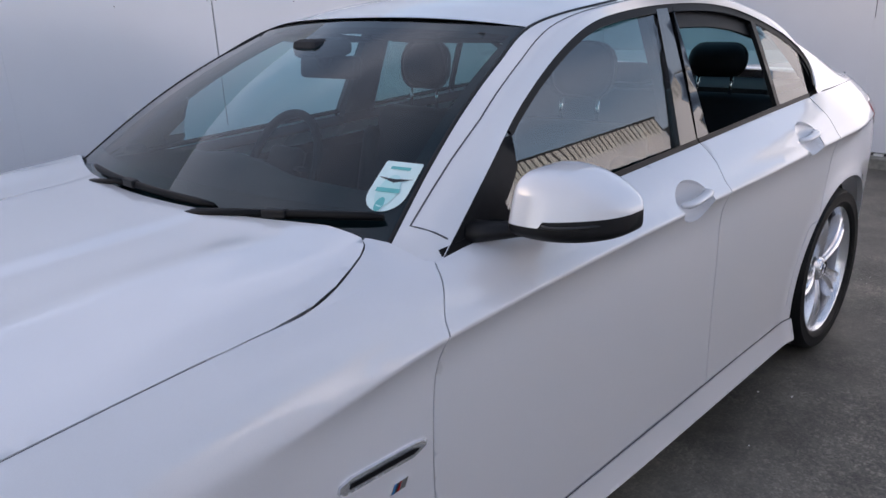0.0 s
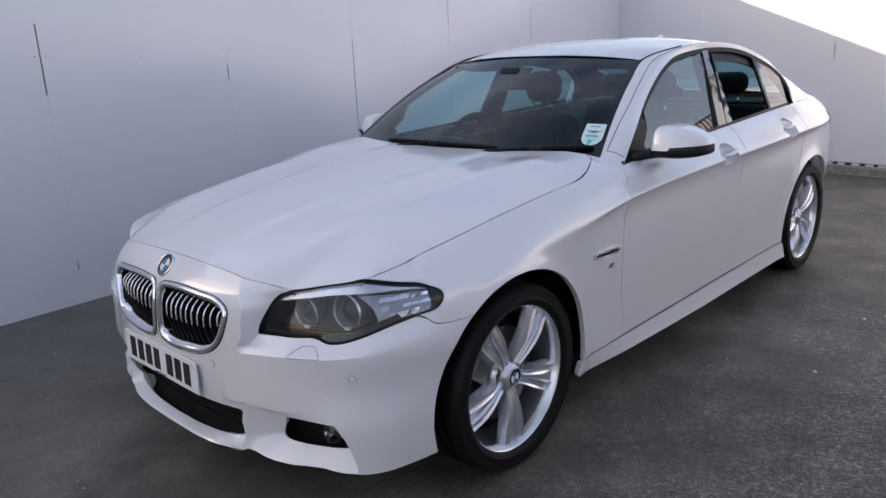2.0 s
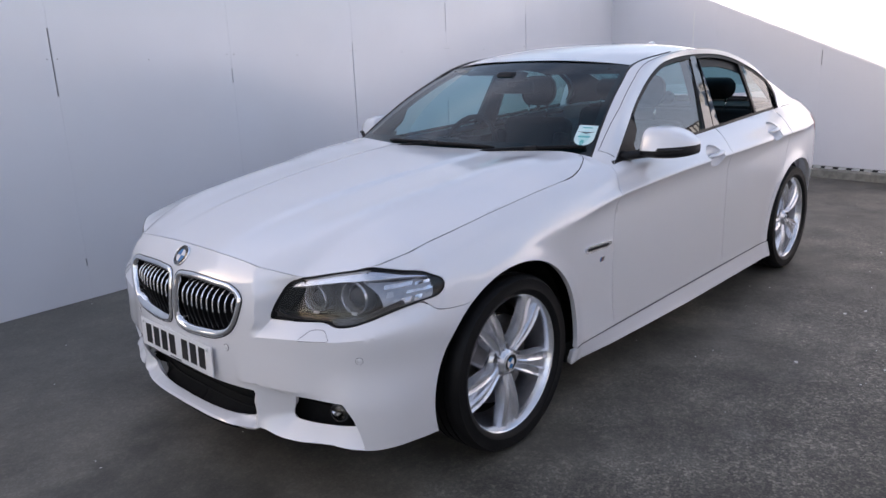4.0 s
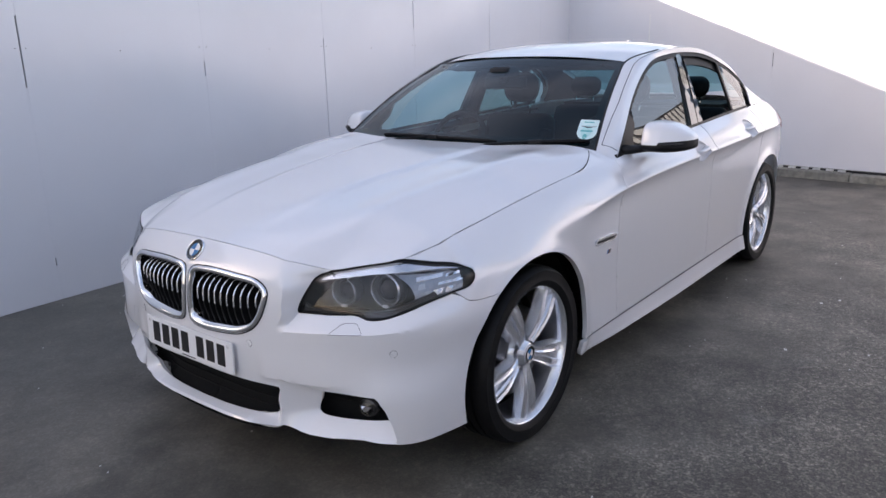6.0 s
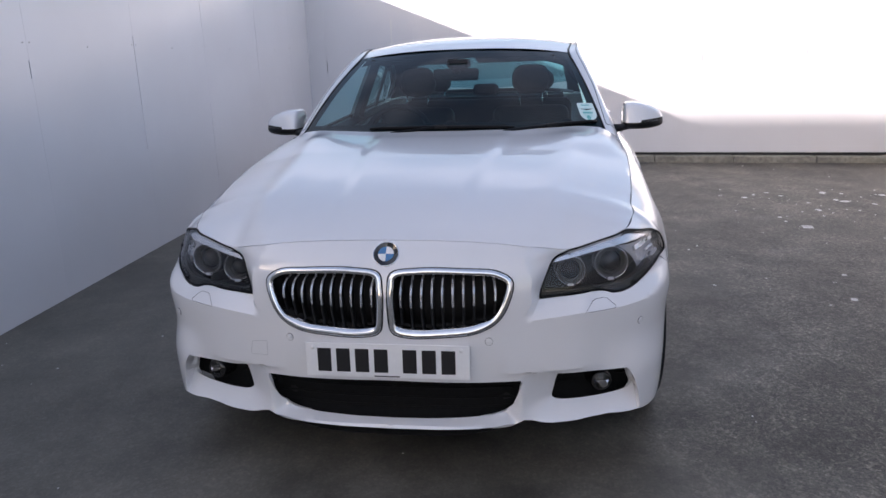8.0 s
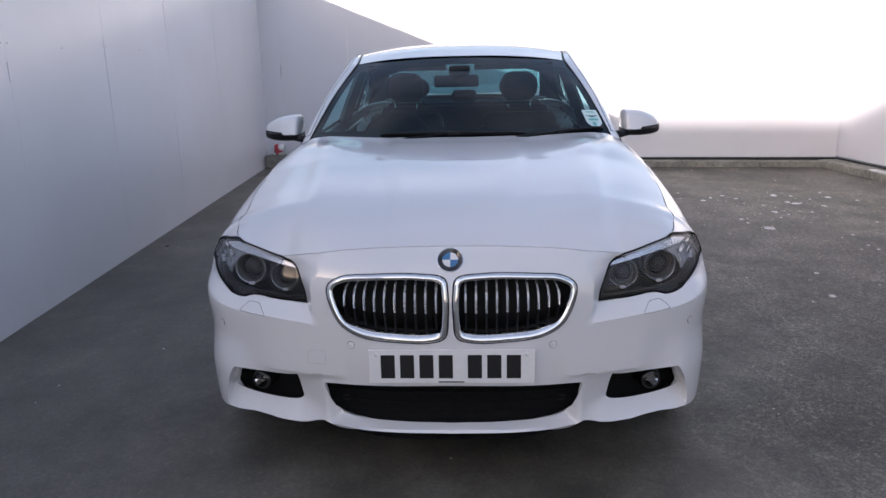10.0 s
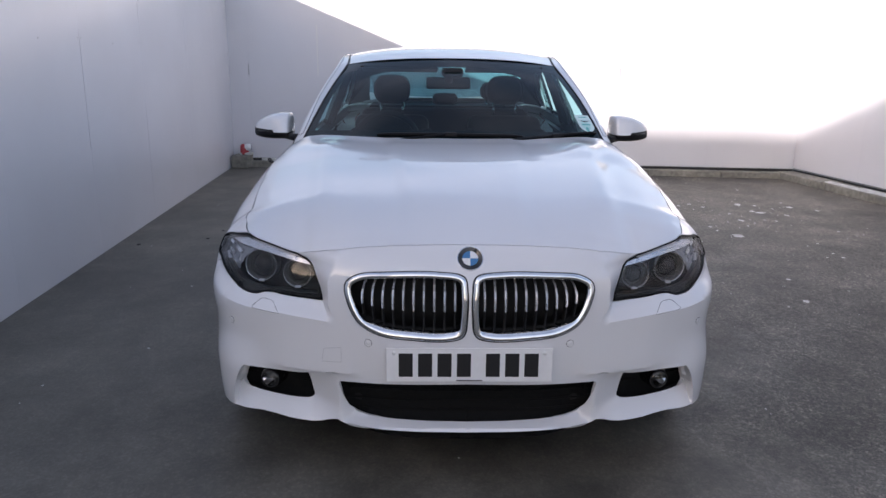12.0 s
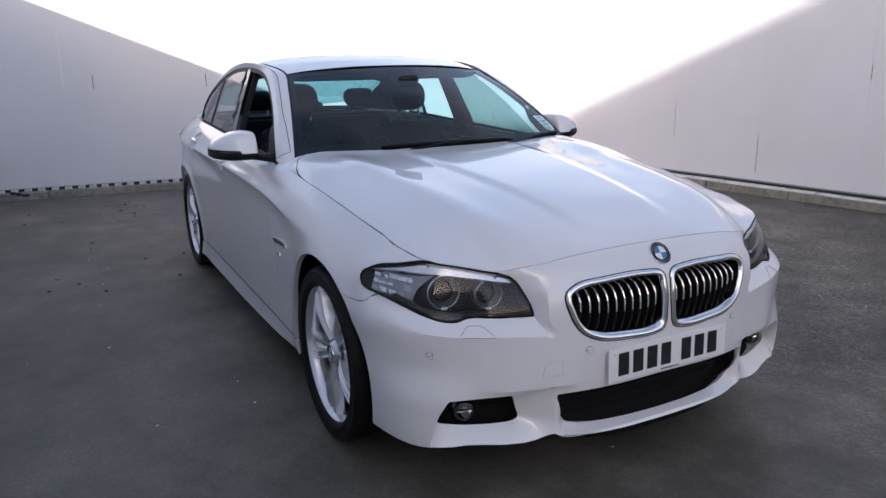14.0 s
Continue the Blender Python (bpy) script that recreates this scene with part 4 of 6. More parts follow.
A_, B_ = rail(PILLAR_A, 110), rail(PILLAR_B, 110)
MID_ = (A_ + B_) / 2
MID_ += (np.sin(np.linspace(0, np.pi, 110)) ** 0.3 * (1 - smooth01((MID_[:, 0] - 2.75) / 0.35)))[:, None] * np.array([0.0, 0.020, 0.012])


def side_frame(mirrored):
    part("side_frame", loft_bm([A_, MID_, B_], 110, 12, mirrored), PAINT, car, "", True)


for mirrored in (True, False):
    side_frame(mirrored)


def roof_bm():
    edge = rail(ROOF_EDGE, 40)
    cen = pchip([1.29, 1.5, 1.75, 2.0, 2.3, 2.6, 2.80], [1.403, 1.443, 1.470, 1.482, 1.474, 1.438, 1.394])
    bm = bmesh.new()
    rows = []
    for i, (x, y, z) in enumerate(edge):
        u = i / 39
        xc = 1.295 + (2.80 - 1.295) * u
        row = []
        for v in np.linspace(-1, 1, 33):
            px = xc + (x - xc) * v * v
            pz = float(cen(xc)) + (z - float(cen(xc))) * abs(v) ** 2.6
            row.append(bm.verts.new((px, (y - 0.004) * v, pz)))
        rows.append(row)
    for a, b in zip(rows, rows[1:]):
        for k in range(32):
            bm.faces.new((a[k], b[k], b[k + 1], a[k + 1])[::-1])
    return bm


part("roof", roof_bm(), PAINT, car, "", True)


def rear_screen(a, b):
    a, b = np.broadcast_arrays(np.asarray(a, float), np.asarray(b, float))
    p0 = np.stack([2.80 + 0.05 * a ** 2, 0.618 * a, 1.396 - 0.088 * a ** 2], -1)
    p1 = np.stack([3.45 - 0.10 * a ** 2, 0.660 * a, 1.094 + 0.044 * a ** 2], -1)
    return p0 + (p1 - p0) * b[..., None] + np.sin(np.pi * b)[..., None] * np.array([0.004, 0, 0.008])


rear = part("rear_window", sheet_bm(ws_outline(0.98, 0.0, 1.0), rear_screen, 0.05, (), 0, 0.0), GLASS, car, "green-tinted rear window", True)
rear.visible_shadow = False


def boot_bm():
    bm = bmesh.new()
    rows = []
    for x, hw, z in ((3.36, 0.66, 1.092), (3.5, 0.665, 1.070), (3.65, 0.66, 1.052), (3.78, 0.635, 1.045), (3.88, 0.59, 1.056), (3.92, 0.575, 1.052), (3.97, 0.56, 0.99), (4.02, 0.56, 0.75), (4.04, 0.55, 0.4), (3.96, 0.52, 0.25)):
        rows.append([bm.verts.new((x - 0.10 * v * v * (1 if x > 3.9 else 0), hw * 1.04 * v, z - 0.03 * v ** 4)) for v in np.linspace(-1, 1, 25)])
    for a, b in zip(rows, rows[1:]):
        for k in range(24):
            bm.faces.new((a[k], b[k], b[k + 1], a[k + 1])[::-1])
    return bm


part("boot_lid", boot_bm(), PAINT, car, "", True)


# ---- car: glass and trim of the sides ----
DLO = rail(DLO_TOP, 300)


def pane_outline(x0, x1, lean0=0.0, lean1=0.0, drop=0.020):
    """A side window between two leaning edges, below the roof frame and above the belt."""
    top = [(x, z - drop) if x < 2.7 else (x - drop * 0.8, z - drop * 0.6) for x, z in DLO[::4]]
    top = [(x, z) for x, z in top if z > belt_z(x) + 0.004]
    top = [(x, z) for x, z in top if x0 + lean0 * (z - 1) <= x <= x1 + lean1 * (z - 1)]
    a, b = max(x0, top[0][0] if x0 < 0.9 else x0), min(x1, top[-1][0])
    return top + [(x, float(belt_z(x)) - 0.012) for x in np.linspace(b, a, 10)]


def side_sheet(name, outline, mirrored, parent, mat, lift=0.0, lip=0.0, step=0.04, label=""):
    ob = part(name, sheet_bm(outline, green, step, (), lip, 0.0, mirrored, lift=lift), mat, parent, label, True)
    return ob


def strip(name, points, mirrored, parent, mat, width, lift, label=""):
    """A flat moulding along (x, z) points on the window surface."""
    p = rail(points, max(12, len(points) * 3))
    t = np.gradient(p, axis=0)
    t /= np.linalg.norm(t, axis=1)[:, None]
    n = np.stack([-t[:, 1], t[:, 0]], 1)
    out = np.vstack([p + n * width / 2, (p - n * width / 2)[::-1]])
    return side_sheet(name, [tuple(q) for q in out], mirrored, parent, mat, lift, 0.008, 0.03, label)


for mirrored, fd, rd in ((True, front_door_l, rear_door_l), (False, front_door_r, rear_door_r)):
    if mirrored:
        def set_in(x, z):
            q = green(x, z)
            q[..., 1] -= 0.113 * np.clip(1.96 - q[..., 0], 0, 1)
            return q
        part("window_pane", sheet_bm(pane_outline(0.93, 1.86, 0, 0.22), set_in, 0.04, (), 0.0, 0.0, mirrored), SIDEGLASS, fd, "", True).visible_shadow = False
    else:
        side_sheet("window_pane", pane_outline(2.01, 2.53, 0.05, 0), mirrored, rd, SIDEGLASS).visible_shadow = False
    side_sheet("quarter_light", pane_outline(2.55, 2.86, -0.02, 0), mirrored, rd, SIDEGLASS).visible_shadow = False
    side_sheet("door_pillar_trim", pane_outline(1.825, 1.925, 0.24, 0.16, 0.012), mirrored, fd, GLOSSBLACK, 0.003, 0.02)
    side_sheet("door_pillar_trim", pane_outline(1.932, 2.005, 0.16, 0.05, 0.012), mirrored, rd, GLOSSBLACK, 0.003, 0.02)
    side_sheet("window_divider", [(2.535, 1.02), (2.56, 1.02), (2.545, 1.325), (2.515, 1.335)], mirrored, rd, PLASTIC, 0.003, 0.015)
    side_sheet("mirror_sail", [(0.819, 0.9495), (0.86, 0.969), (1.06, 0.977), (1.05, 1.02), (1.07, 1.034), (1.122, 1.08), (1.135, 1.150)] + [(x, z - 0.001) for x, z in DLO[::-4] if 0.83 < x < 1.125], mirrored, fd, SATINBLACK, 0.004, 0.015)
    strip("door_frame", [(x, z - 0.036) for x, z in DLO[::6] if 1.99 < x < 2.62], mirrored, rd, SATINBLACK, 0.06, -0.014)
    strip("window_surround", [(x - 0.010 * float(smooth01((x - 2.6) / 0.3)), z - 0.011 + 0.006 * float(smooth01((x - 2.75) / 0.15))) for x, z in DLO[::6] if x > 1.11], mirrored, fd, SATINBLACK, 0.024, 0.002, "satin black window surround")
    strip("belt_moulding", [(x, float(belt_z(x)) + 0.002) for x in np.linspace(0.83, 1.93, 16)], mirrored, fd, SATINBLACK, 0.014, 0.005, "black window moulding")
    strip("belt_moulding", [(x, float(belt_z(x)) + 0.002) for x in np.linspace(1.94, 2.84, 14)], mirrored, rd, SATINBLACK, 0.014, 0.005, "black window moulding")


def seam(name, pts, parent=car, r=0.0022, mat=INK):
    return part(name, tube_bm(pts, r, 6), mat, parent)


for sgn in (-1, 1):
    seam("hood_joint", [(x, (float(hood_yc(x)) + 0.0004) * sgn, float(wing_top(x)) - 0.0004) for x in np.linspace(JOIN[0], 0.33, 60)], car, 0.0005, GROOVE)
for sgn in (-1, 1):
    across = pchip([0, 0.5, 1], np.stack([A_, MID_, B_]))
    pil = [across(u)[2] for u in (0.9, 0.6, 0.3)] + [across(float(np.interp(k, [2, 8, 12], [0.15, 0.24, 0.33])))[k] for k in range(2, 80)]
    pil = np.array(pil) * np.array([1, sgn, 1])
    seam("roof_seam", [tuple(q) for q in pil], car, 0.0021, GROOVE)
    rub = A_[:38] * np.array([1, sgn, 1])
    seam("windscreen_seal", [tuple(q + np.array([0, -0.006 * sgn, -0.001])) for q in rub], screen, 0.006, PLASTIC)


# ---- car: handles, gills, badges ----
def on_side(x, z, sgn, lift=0.0):
    q = side(x, z) + np.array([0, lift, 0])
    return Vector((float(q[0]), float(q[1]) * sgn, float(q[2])))


for sgn in (-1, 1):
    seam("sill_joint", [tuple(on_side(x, SILL_Z - 0.0012, sgn, 0.0003)) for x in np.linspace(0.43, 2.56, 120)], car, 0.0017, GROOVE)


def side_patch(name, xz, sgn, parent, mat, lift, lip=0.006, step=0.02, label=""):
    return part(name, sheet_bm(on_s(xz), shell, step, (), lip, 0.0, sgn < 0, lift=lift), mat, parent, label, True)


def ellipse(cx, cz, rx, rz, n=28, tilt=0.0):
    return [(cx + rx * math.cos(a) * math.cos(tilt) - rz * math.sin(a) * math.sin(tilt), cz + rx * math.cos(a) * math.sin(tilt) + rz * math.sin(a) * math.cos(tilt)) for a in np.linspace(0, math.tau, n, endpoint=False)]


def handle(x, z, sgn, door):
    """A bar handle over a rounded recess."""
    def bowl(s, zz):
        q = shell(s, zz)
        half = 0.054 * np.sqrt(np.clip(1 - ((q[..., 0] - x) / 0.088) ** 2, 1e-6, 1))
        over, under = shell(s, z + half)[..., 1], shell(s, z - half)[..., 1]
        u = np.clip((zz - z) / half, -1, 1)
        d = ((q[..., 0] - x) / 0.088) ** 2 + ((zz - z) / 0.054) ** 2
        q[..., 1] = under + (over - under) * (u + 1) / 2 - 0.003 - 0.026 * np.clip(1 - d, 0, 1) ** 0.6
        return q
    part("handle_recess", sheet_bm(on_s(cup_loop(x, z)), bowl, 0.007, (), 0.0, 0, sgn < 0), PAINT, door, "", True)
    pts = []
    for u in np.linspace(-1, 1, 13):
        q = on_side(x + 0.016 + 0.078 * u, z + 0.006 + 0.005 * u, sgn, 0.009 - 0.016 * abs(u) ** 4)
        pts.append(tuple(q))
    part("door_handle", tube_bm(pts, [0.009] + [0.0160] * 11 + [0.009], 14, flat=0.62), PAINT, door, "white bar handle", True)


for sgn, fd, rd in ((-1, front_door_l, rear_door_l), (1, front_door_r, rear_door_r)):
    handle(*CUPS[0], sgn, fd)
    handle(*CUPS[1], sgn, rd)


def gill(sgn):
    g = side_patch("wing_gill", [(0.480, 0.656), (0.492, 0.648), (0.652, 0.642), (0.684, 0.653), (0.686, 0.664), (0.655, 0.669), (0.51, 0.674), (0.484, 0.668)], sgn, car, ALLOY, 0.006, 0.01, 0.006, label="chrome-edged wing gill")
    side_patch("gill_inlay", [(0.502, 0.657), (0.650, 0.651), (0.668, 0.656), (0.650, 0.6615), (0.507, 0.666)], sgn, g, SATINBLACK, 0.0085, 0.003, 0.006)
    b = side_patch("wing_badge", [(0.592, 0.590), (0.628, 0.590), (0.638, 0.608), (0.602, 0.608)], sgn, car, CHROME, 0.003, 0.004, 0.006)
    for k, mm in enumerate((BLUE, INK, RED)):
        side_patch("badge_stripe", [(0.594 + 0.006 * k, 0.591), (0.599 + 0.006 * k, 0.591), (0.609 + 0.006 * k, 0.607), (0.604 + 0.006 * k, 0.607)], sgn, b, mm, 0.0045, 0.001, 0.006)


for sgn in (-1, 1):
    gill(sgn)
    side_patch("tail_lamp", [(3.42, 0.905), (3.47, 0.955), (3.70, 0.962), (3.78, 0.93), (3.72, 0.87), (3.5, 0.86)], sgn, car, RED, 0.003, 0.01, label="red tail lamp")


def roundel(parent, m, r, name="roundel"):
    """A round enamel badge: dark ring and four plain quarters, facing local -y."""
    ring = part(name, lathe_bm([(0.0001, -0.0032), (r * 0.60, -0.003), (r * 0.62, -0.0042), (r * 0.93, -0.0042), (r * 0.96, -0.0052), (r, -0.004), (r, 0.004)], 40), GLOSSBLACK, parent, "round blue and white enamel badge", True)
    ring.matrix_local = m
    edge = part("badge_rim", lathe_bm([(r * 0.94, -0.0045), (r * 0.97, -0.006), (r * 1.01, -0.004), (r * 1.01, 0.004)], 40), CHROME, ring, "", True)
    for k in range(4):
        bm = bmesh.new()
        c = bm.verts.new((0, -0.0045, 0))
        vs = [bm.verts.new((r * 0.60 * math.cos(radians(90 * k + a)), -0.0045, r * 0.60 * math.sin(radians(90 * k + a)))) for a in range(0, 91, 10)]
        for a, b in zip(vs, vs[1:]):
            bm.faces.new((c, a, b))
        part("badge_quarter", bm, BLUE if k % 2 == 1 else ENAMELWHITE, ring)
    return ring


roundel(car, pose(-0.7665, 0, 0.786, 0, 0, -90) @ pose(0, 0, 0, -39, 0, 0), 0.041, "bonnet_badge")


# ---- car: front end ----
def front_point(y, z, lift=0.0):
    s = float(s_of_y(abs(y)))
    e = 1e-3
    a = shell(s + e, z) - shell(s - e, z)
    b = shell(s, z + e) - shell(s, z - e)
    n = -np.cross(a, b)
    n /= np.linalg.norm(n)
    q = shell(s, z) + lift * n
    k = 1 if y >= 0 else -1
    return Vector((q[0], q[1] * k, q[2])), Vector((n[0], n[1] * k, n[2]))


def front_patch(name, yz, sgn, parent, mat, lift, lip=0.006, step=0.02, label="", holes=()):
    out = [(float(s_of_y(y)), z) for y, z in yz]
    hs = [[(float(s_of_y(y)), z) for y, z in h] for h in holes]
    return part(name, sheet_bm(out, shell, step, hs, lip, 0.0, sgn < 0, lift=lift), mat, parent, label, True)


def scale_loop(pts, k, c=None, kz=None):
    p = np.asarray(pts, float)
    c = p.mean(0) if c is None else np.asarray(c)
    return [tuple(c + (q - c) * np.array([k, kz or k])) for q in p]


def kidney_grille(sgn):
    """A chrome surround with upright slats before a dark radiator."""
    out = scale_loop(kidney, 1.028, kz=1.036)
    inn = [(y, z + 0.013 * float(smooth01(np.array((0.60 - z) / 0.03)))) for y, z in inset(kidney, 0.0125)]
    loops = []
    bm = bmesh.new()
    n = len(kidney)
    prof = ((out, -0.002), (scale_loop(kidney, 1.016, kz=1.022), 0.005), ([tuple(q) for q in inset(kidney, 0.006)], 0.007), ([tuple(q) for q in inset(kidney, 0.014)], 0.004), (inn, -0.012), (inn, -0.05))
    for loop, lift in prof:
        row = []
        for y, z in loop:
            p, _ = front_point(max(y, 0.002), z, lift)
            row.append(bm.verts.new((p.x, p.y * sgn, p.z)))
        loops.append(row)
    for a, b in zip(loops, loops[1:]):
        for i in range(n):
            bm.faces.new((a[i], a[(i + 1) % n], b[(i + 1) % n], b[i]))
    bmesh.ops.recalc_face_normals(bm, faces=bm.faces)
    g = part("kidney_grille", bm, CHROME, car, "chrome-framed grille with upright slats", True)
    rim = [front_point(max(y, 0.004), z, 0.0006)[0] for y, z in densify(scale_loop(kidney, 1.034, kz=1.043), 0.012)]
    part("frame_gap", tube_bm([(p.x, p.y * sgn, p.z) for p in rim], 0.0019, 6, closed=True), PLASTIC, g)
    poly = np.array(inn)
    for k in range(10):
        y = 0.046 + 0.0325 * k
        zs = []
        for (y0, z0), (y1, z1) in zip(poly, np.roll(poly, -1, 0)):
            if (y0 - y) * (y1 - y) < 0:
                zs.append(z0 + (z1 - z0) * (y - y0) / (y1 - y0))
        if len(zs) < 2:
            continue
        lo, hi = min(zs) - 0.003, max(zs) + 0.003
        bm = bmesh.new()
        rows = []
        for z in np.linspace(lo, hi, 9):
            u = (z - lo) / (hi - lo)
            p, _ = front_point(y, z, -0.012 - 0.045 * max(0.0, u - 0.58) ** 2 / 0.176 - 0.022 * max(0.0, 0.58 - u) ** 2 / 0.336)
            rows.append([bm.verts.new((p.x + dx, (p.y + dy) * sgn, p.z)) for dx, dy in ((0.0, -0.0034), (-0.0030, 0.0), (0.0, 0.0034), (0.035, 0.0016), (0.035, -0.0016))])
        for a, b in zip(rows, rows[1:]):
            for i in range(5):
                bm.faces.new((a[i], a[(i + 1) % 5], b[(i + 1) % 5], b[i]))
        bmesh.ops.recalc_face_normals(bm, faces=bm.faces)
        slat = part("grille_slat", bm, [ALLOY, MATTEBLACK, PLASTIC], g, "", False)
        # lower 40 % is black: the chrome's dark ground reflection, put into the colour
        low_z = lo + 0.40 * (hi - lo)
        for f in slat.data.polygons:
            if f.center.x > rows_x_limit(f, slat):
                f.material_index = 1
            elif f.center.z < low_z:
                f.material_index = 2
    return g


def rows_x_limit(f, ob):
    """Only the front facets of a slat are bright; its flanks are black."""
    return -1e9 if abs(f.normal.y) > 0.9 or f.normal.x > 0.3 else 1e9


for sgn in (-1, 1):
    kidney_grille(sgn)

part("radiator", box_bm((-0.70, -0.40, 0.22), (-0.60, 0.40, 0.74)), PLASTIC, car)
part("engine_bay", box_bm((-0.598, -0.44, 0.22), (0.55, 0.44, 0.74)), PLASTIC, car)


def mesh_insert(name, half, lift, sgn, parent, rows, dy):
    """A black grid behind an opening."""
    base = front_patch(name, half, sgn, parent, MATTEBLACK, lift, 0.0)
    ys = [p[0] for p in half]
    poly = np.array(half)
    for z in rows:
        q = [y for y in np.linspace(min(ys) + 0.004, max(ys) - 0.004, 40) if inside(np.array([[y, z]]), poly)[0]]
        if len(q) > 3:
            pts = []
            for y in q:
                p, _ = front_point(y, z, lift + 0.006)
                pts.append((p.x, p.y * sgn, p.z))
            part("grid_bar", tube_bm(pts, 0.0035, 6), MATTEBLACK, base)
    return base


for sgn in (-1, 1):
    wide = [(max(y, 0.0), z) for y, z in intake_half[::-1]]
    mesh_insert("lower_intake", [(y * 1.06, 0.316 + (z - 0.316) * 1.15) for y, z in wide], -0.055, sgn, car, (0.27, 0.29, 0.31, 0.33, 0.35), 0)


def fog_lamp(sgn):
    fh = [(float(np.interp(s, plan_s, plan[:, 1])), z) for s, z in fog_hole]
    f = front_patch("fog_recess", [(min(y, float(blade_edge(z)) - 0.004), z) for y, z in scale_loop(fh, 1.06)], sgn, car, MATTEBLACK, -0.070, 0.0, label="black fog lamp recess")
    p = Vector((-0.622, 0.668 * sgn, 0.322))
    way = Vector((-1, 0.25 * sgn, 0)).normalized()
    m = Matrix.Translation(p) @ way.to_track_quat("-Y", "Z").to_matrix().to_4x4()
    bezel = part("fog_bezel", lathe_bm([(0.025, -0.016), (0.029, -0.018), (0.036, -0.004), (0.040, 0.05)], 28), GLOSSBLACK, f, "", True)
    lens = part("fog_lens", lathe_bm([(0.0001, -0.022), (0.013, -0.020), (0.025, -0.014)], 28), LENS, f, "", True)
    bowl = part("fog_reflector", lathe_bm([(0.0001, 0.014), (0.010, 0.010), (0.020, 0.0), (0.025, -0.013)], 28), CHROME, f, "", True)
    bulb = part("fog_bulb", lathe_bm([(0.0001, -0.010), (0.005, -0.008), (0.007, 0.004), (0.007, 0.012)], 14), STEEL, f, "", True)
    visor = part("fog_visor", lathe_bm([(0.0001, -0.0145), (0.0245, -0.0125), (0.0245, -0.009), (0.0001, -0.010)], 24), GLOSSBLACK, f, "", False)
    for v in visor.data.vertices:
        v.co.z = max(v.co.z, 0.003)
    for o in (bezel, lens, bowl, bulb, visor):
        o.matrix_local = m
    for z in (0.31, 0.335, 0.36):
        pts = [tuple(Vector(front_point(y, z, -0.062)[0])) for y in np.linspace(0.54, 0.61, 8)]
        part("recess_bar", tube_bm([(x, y * sgn, zz) for x, y, zz in pts], 0.0035, 6), MATTEBLACK, f)


for sgn in (-1, 1):
    fog_lamp(sgn)


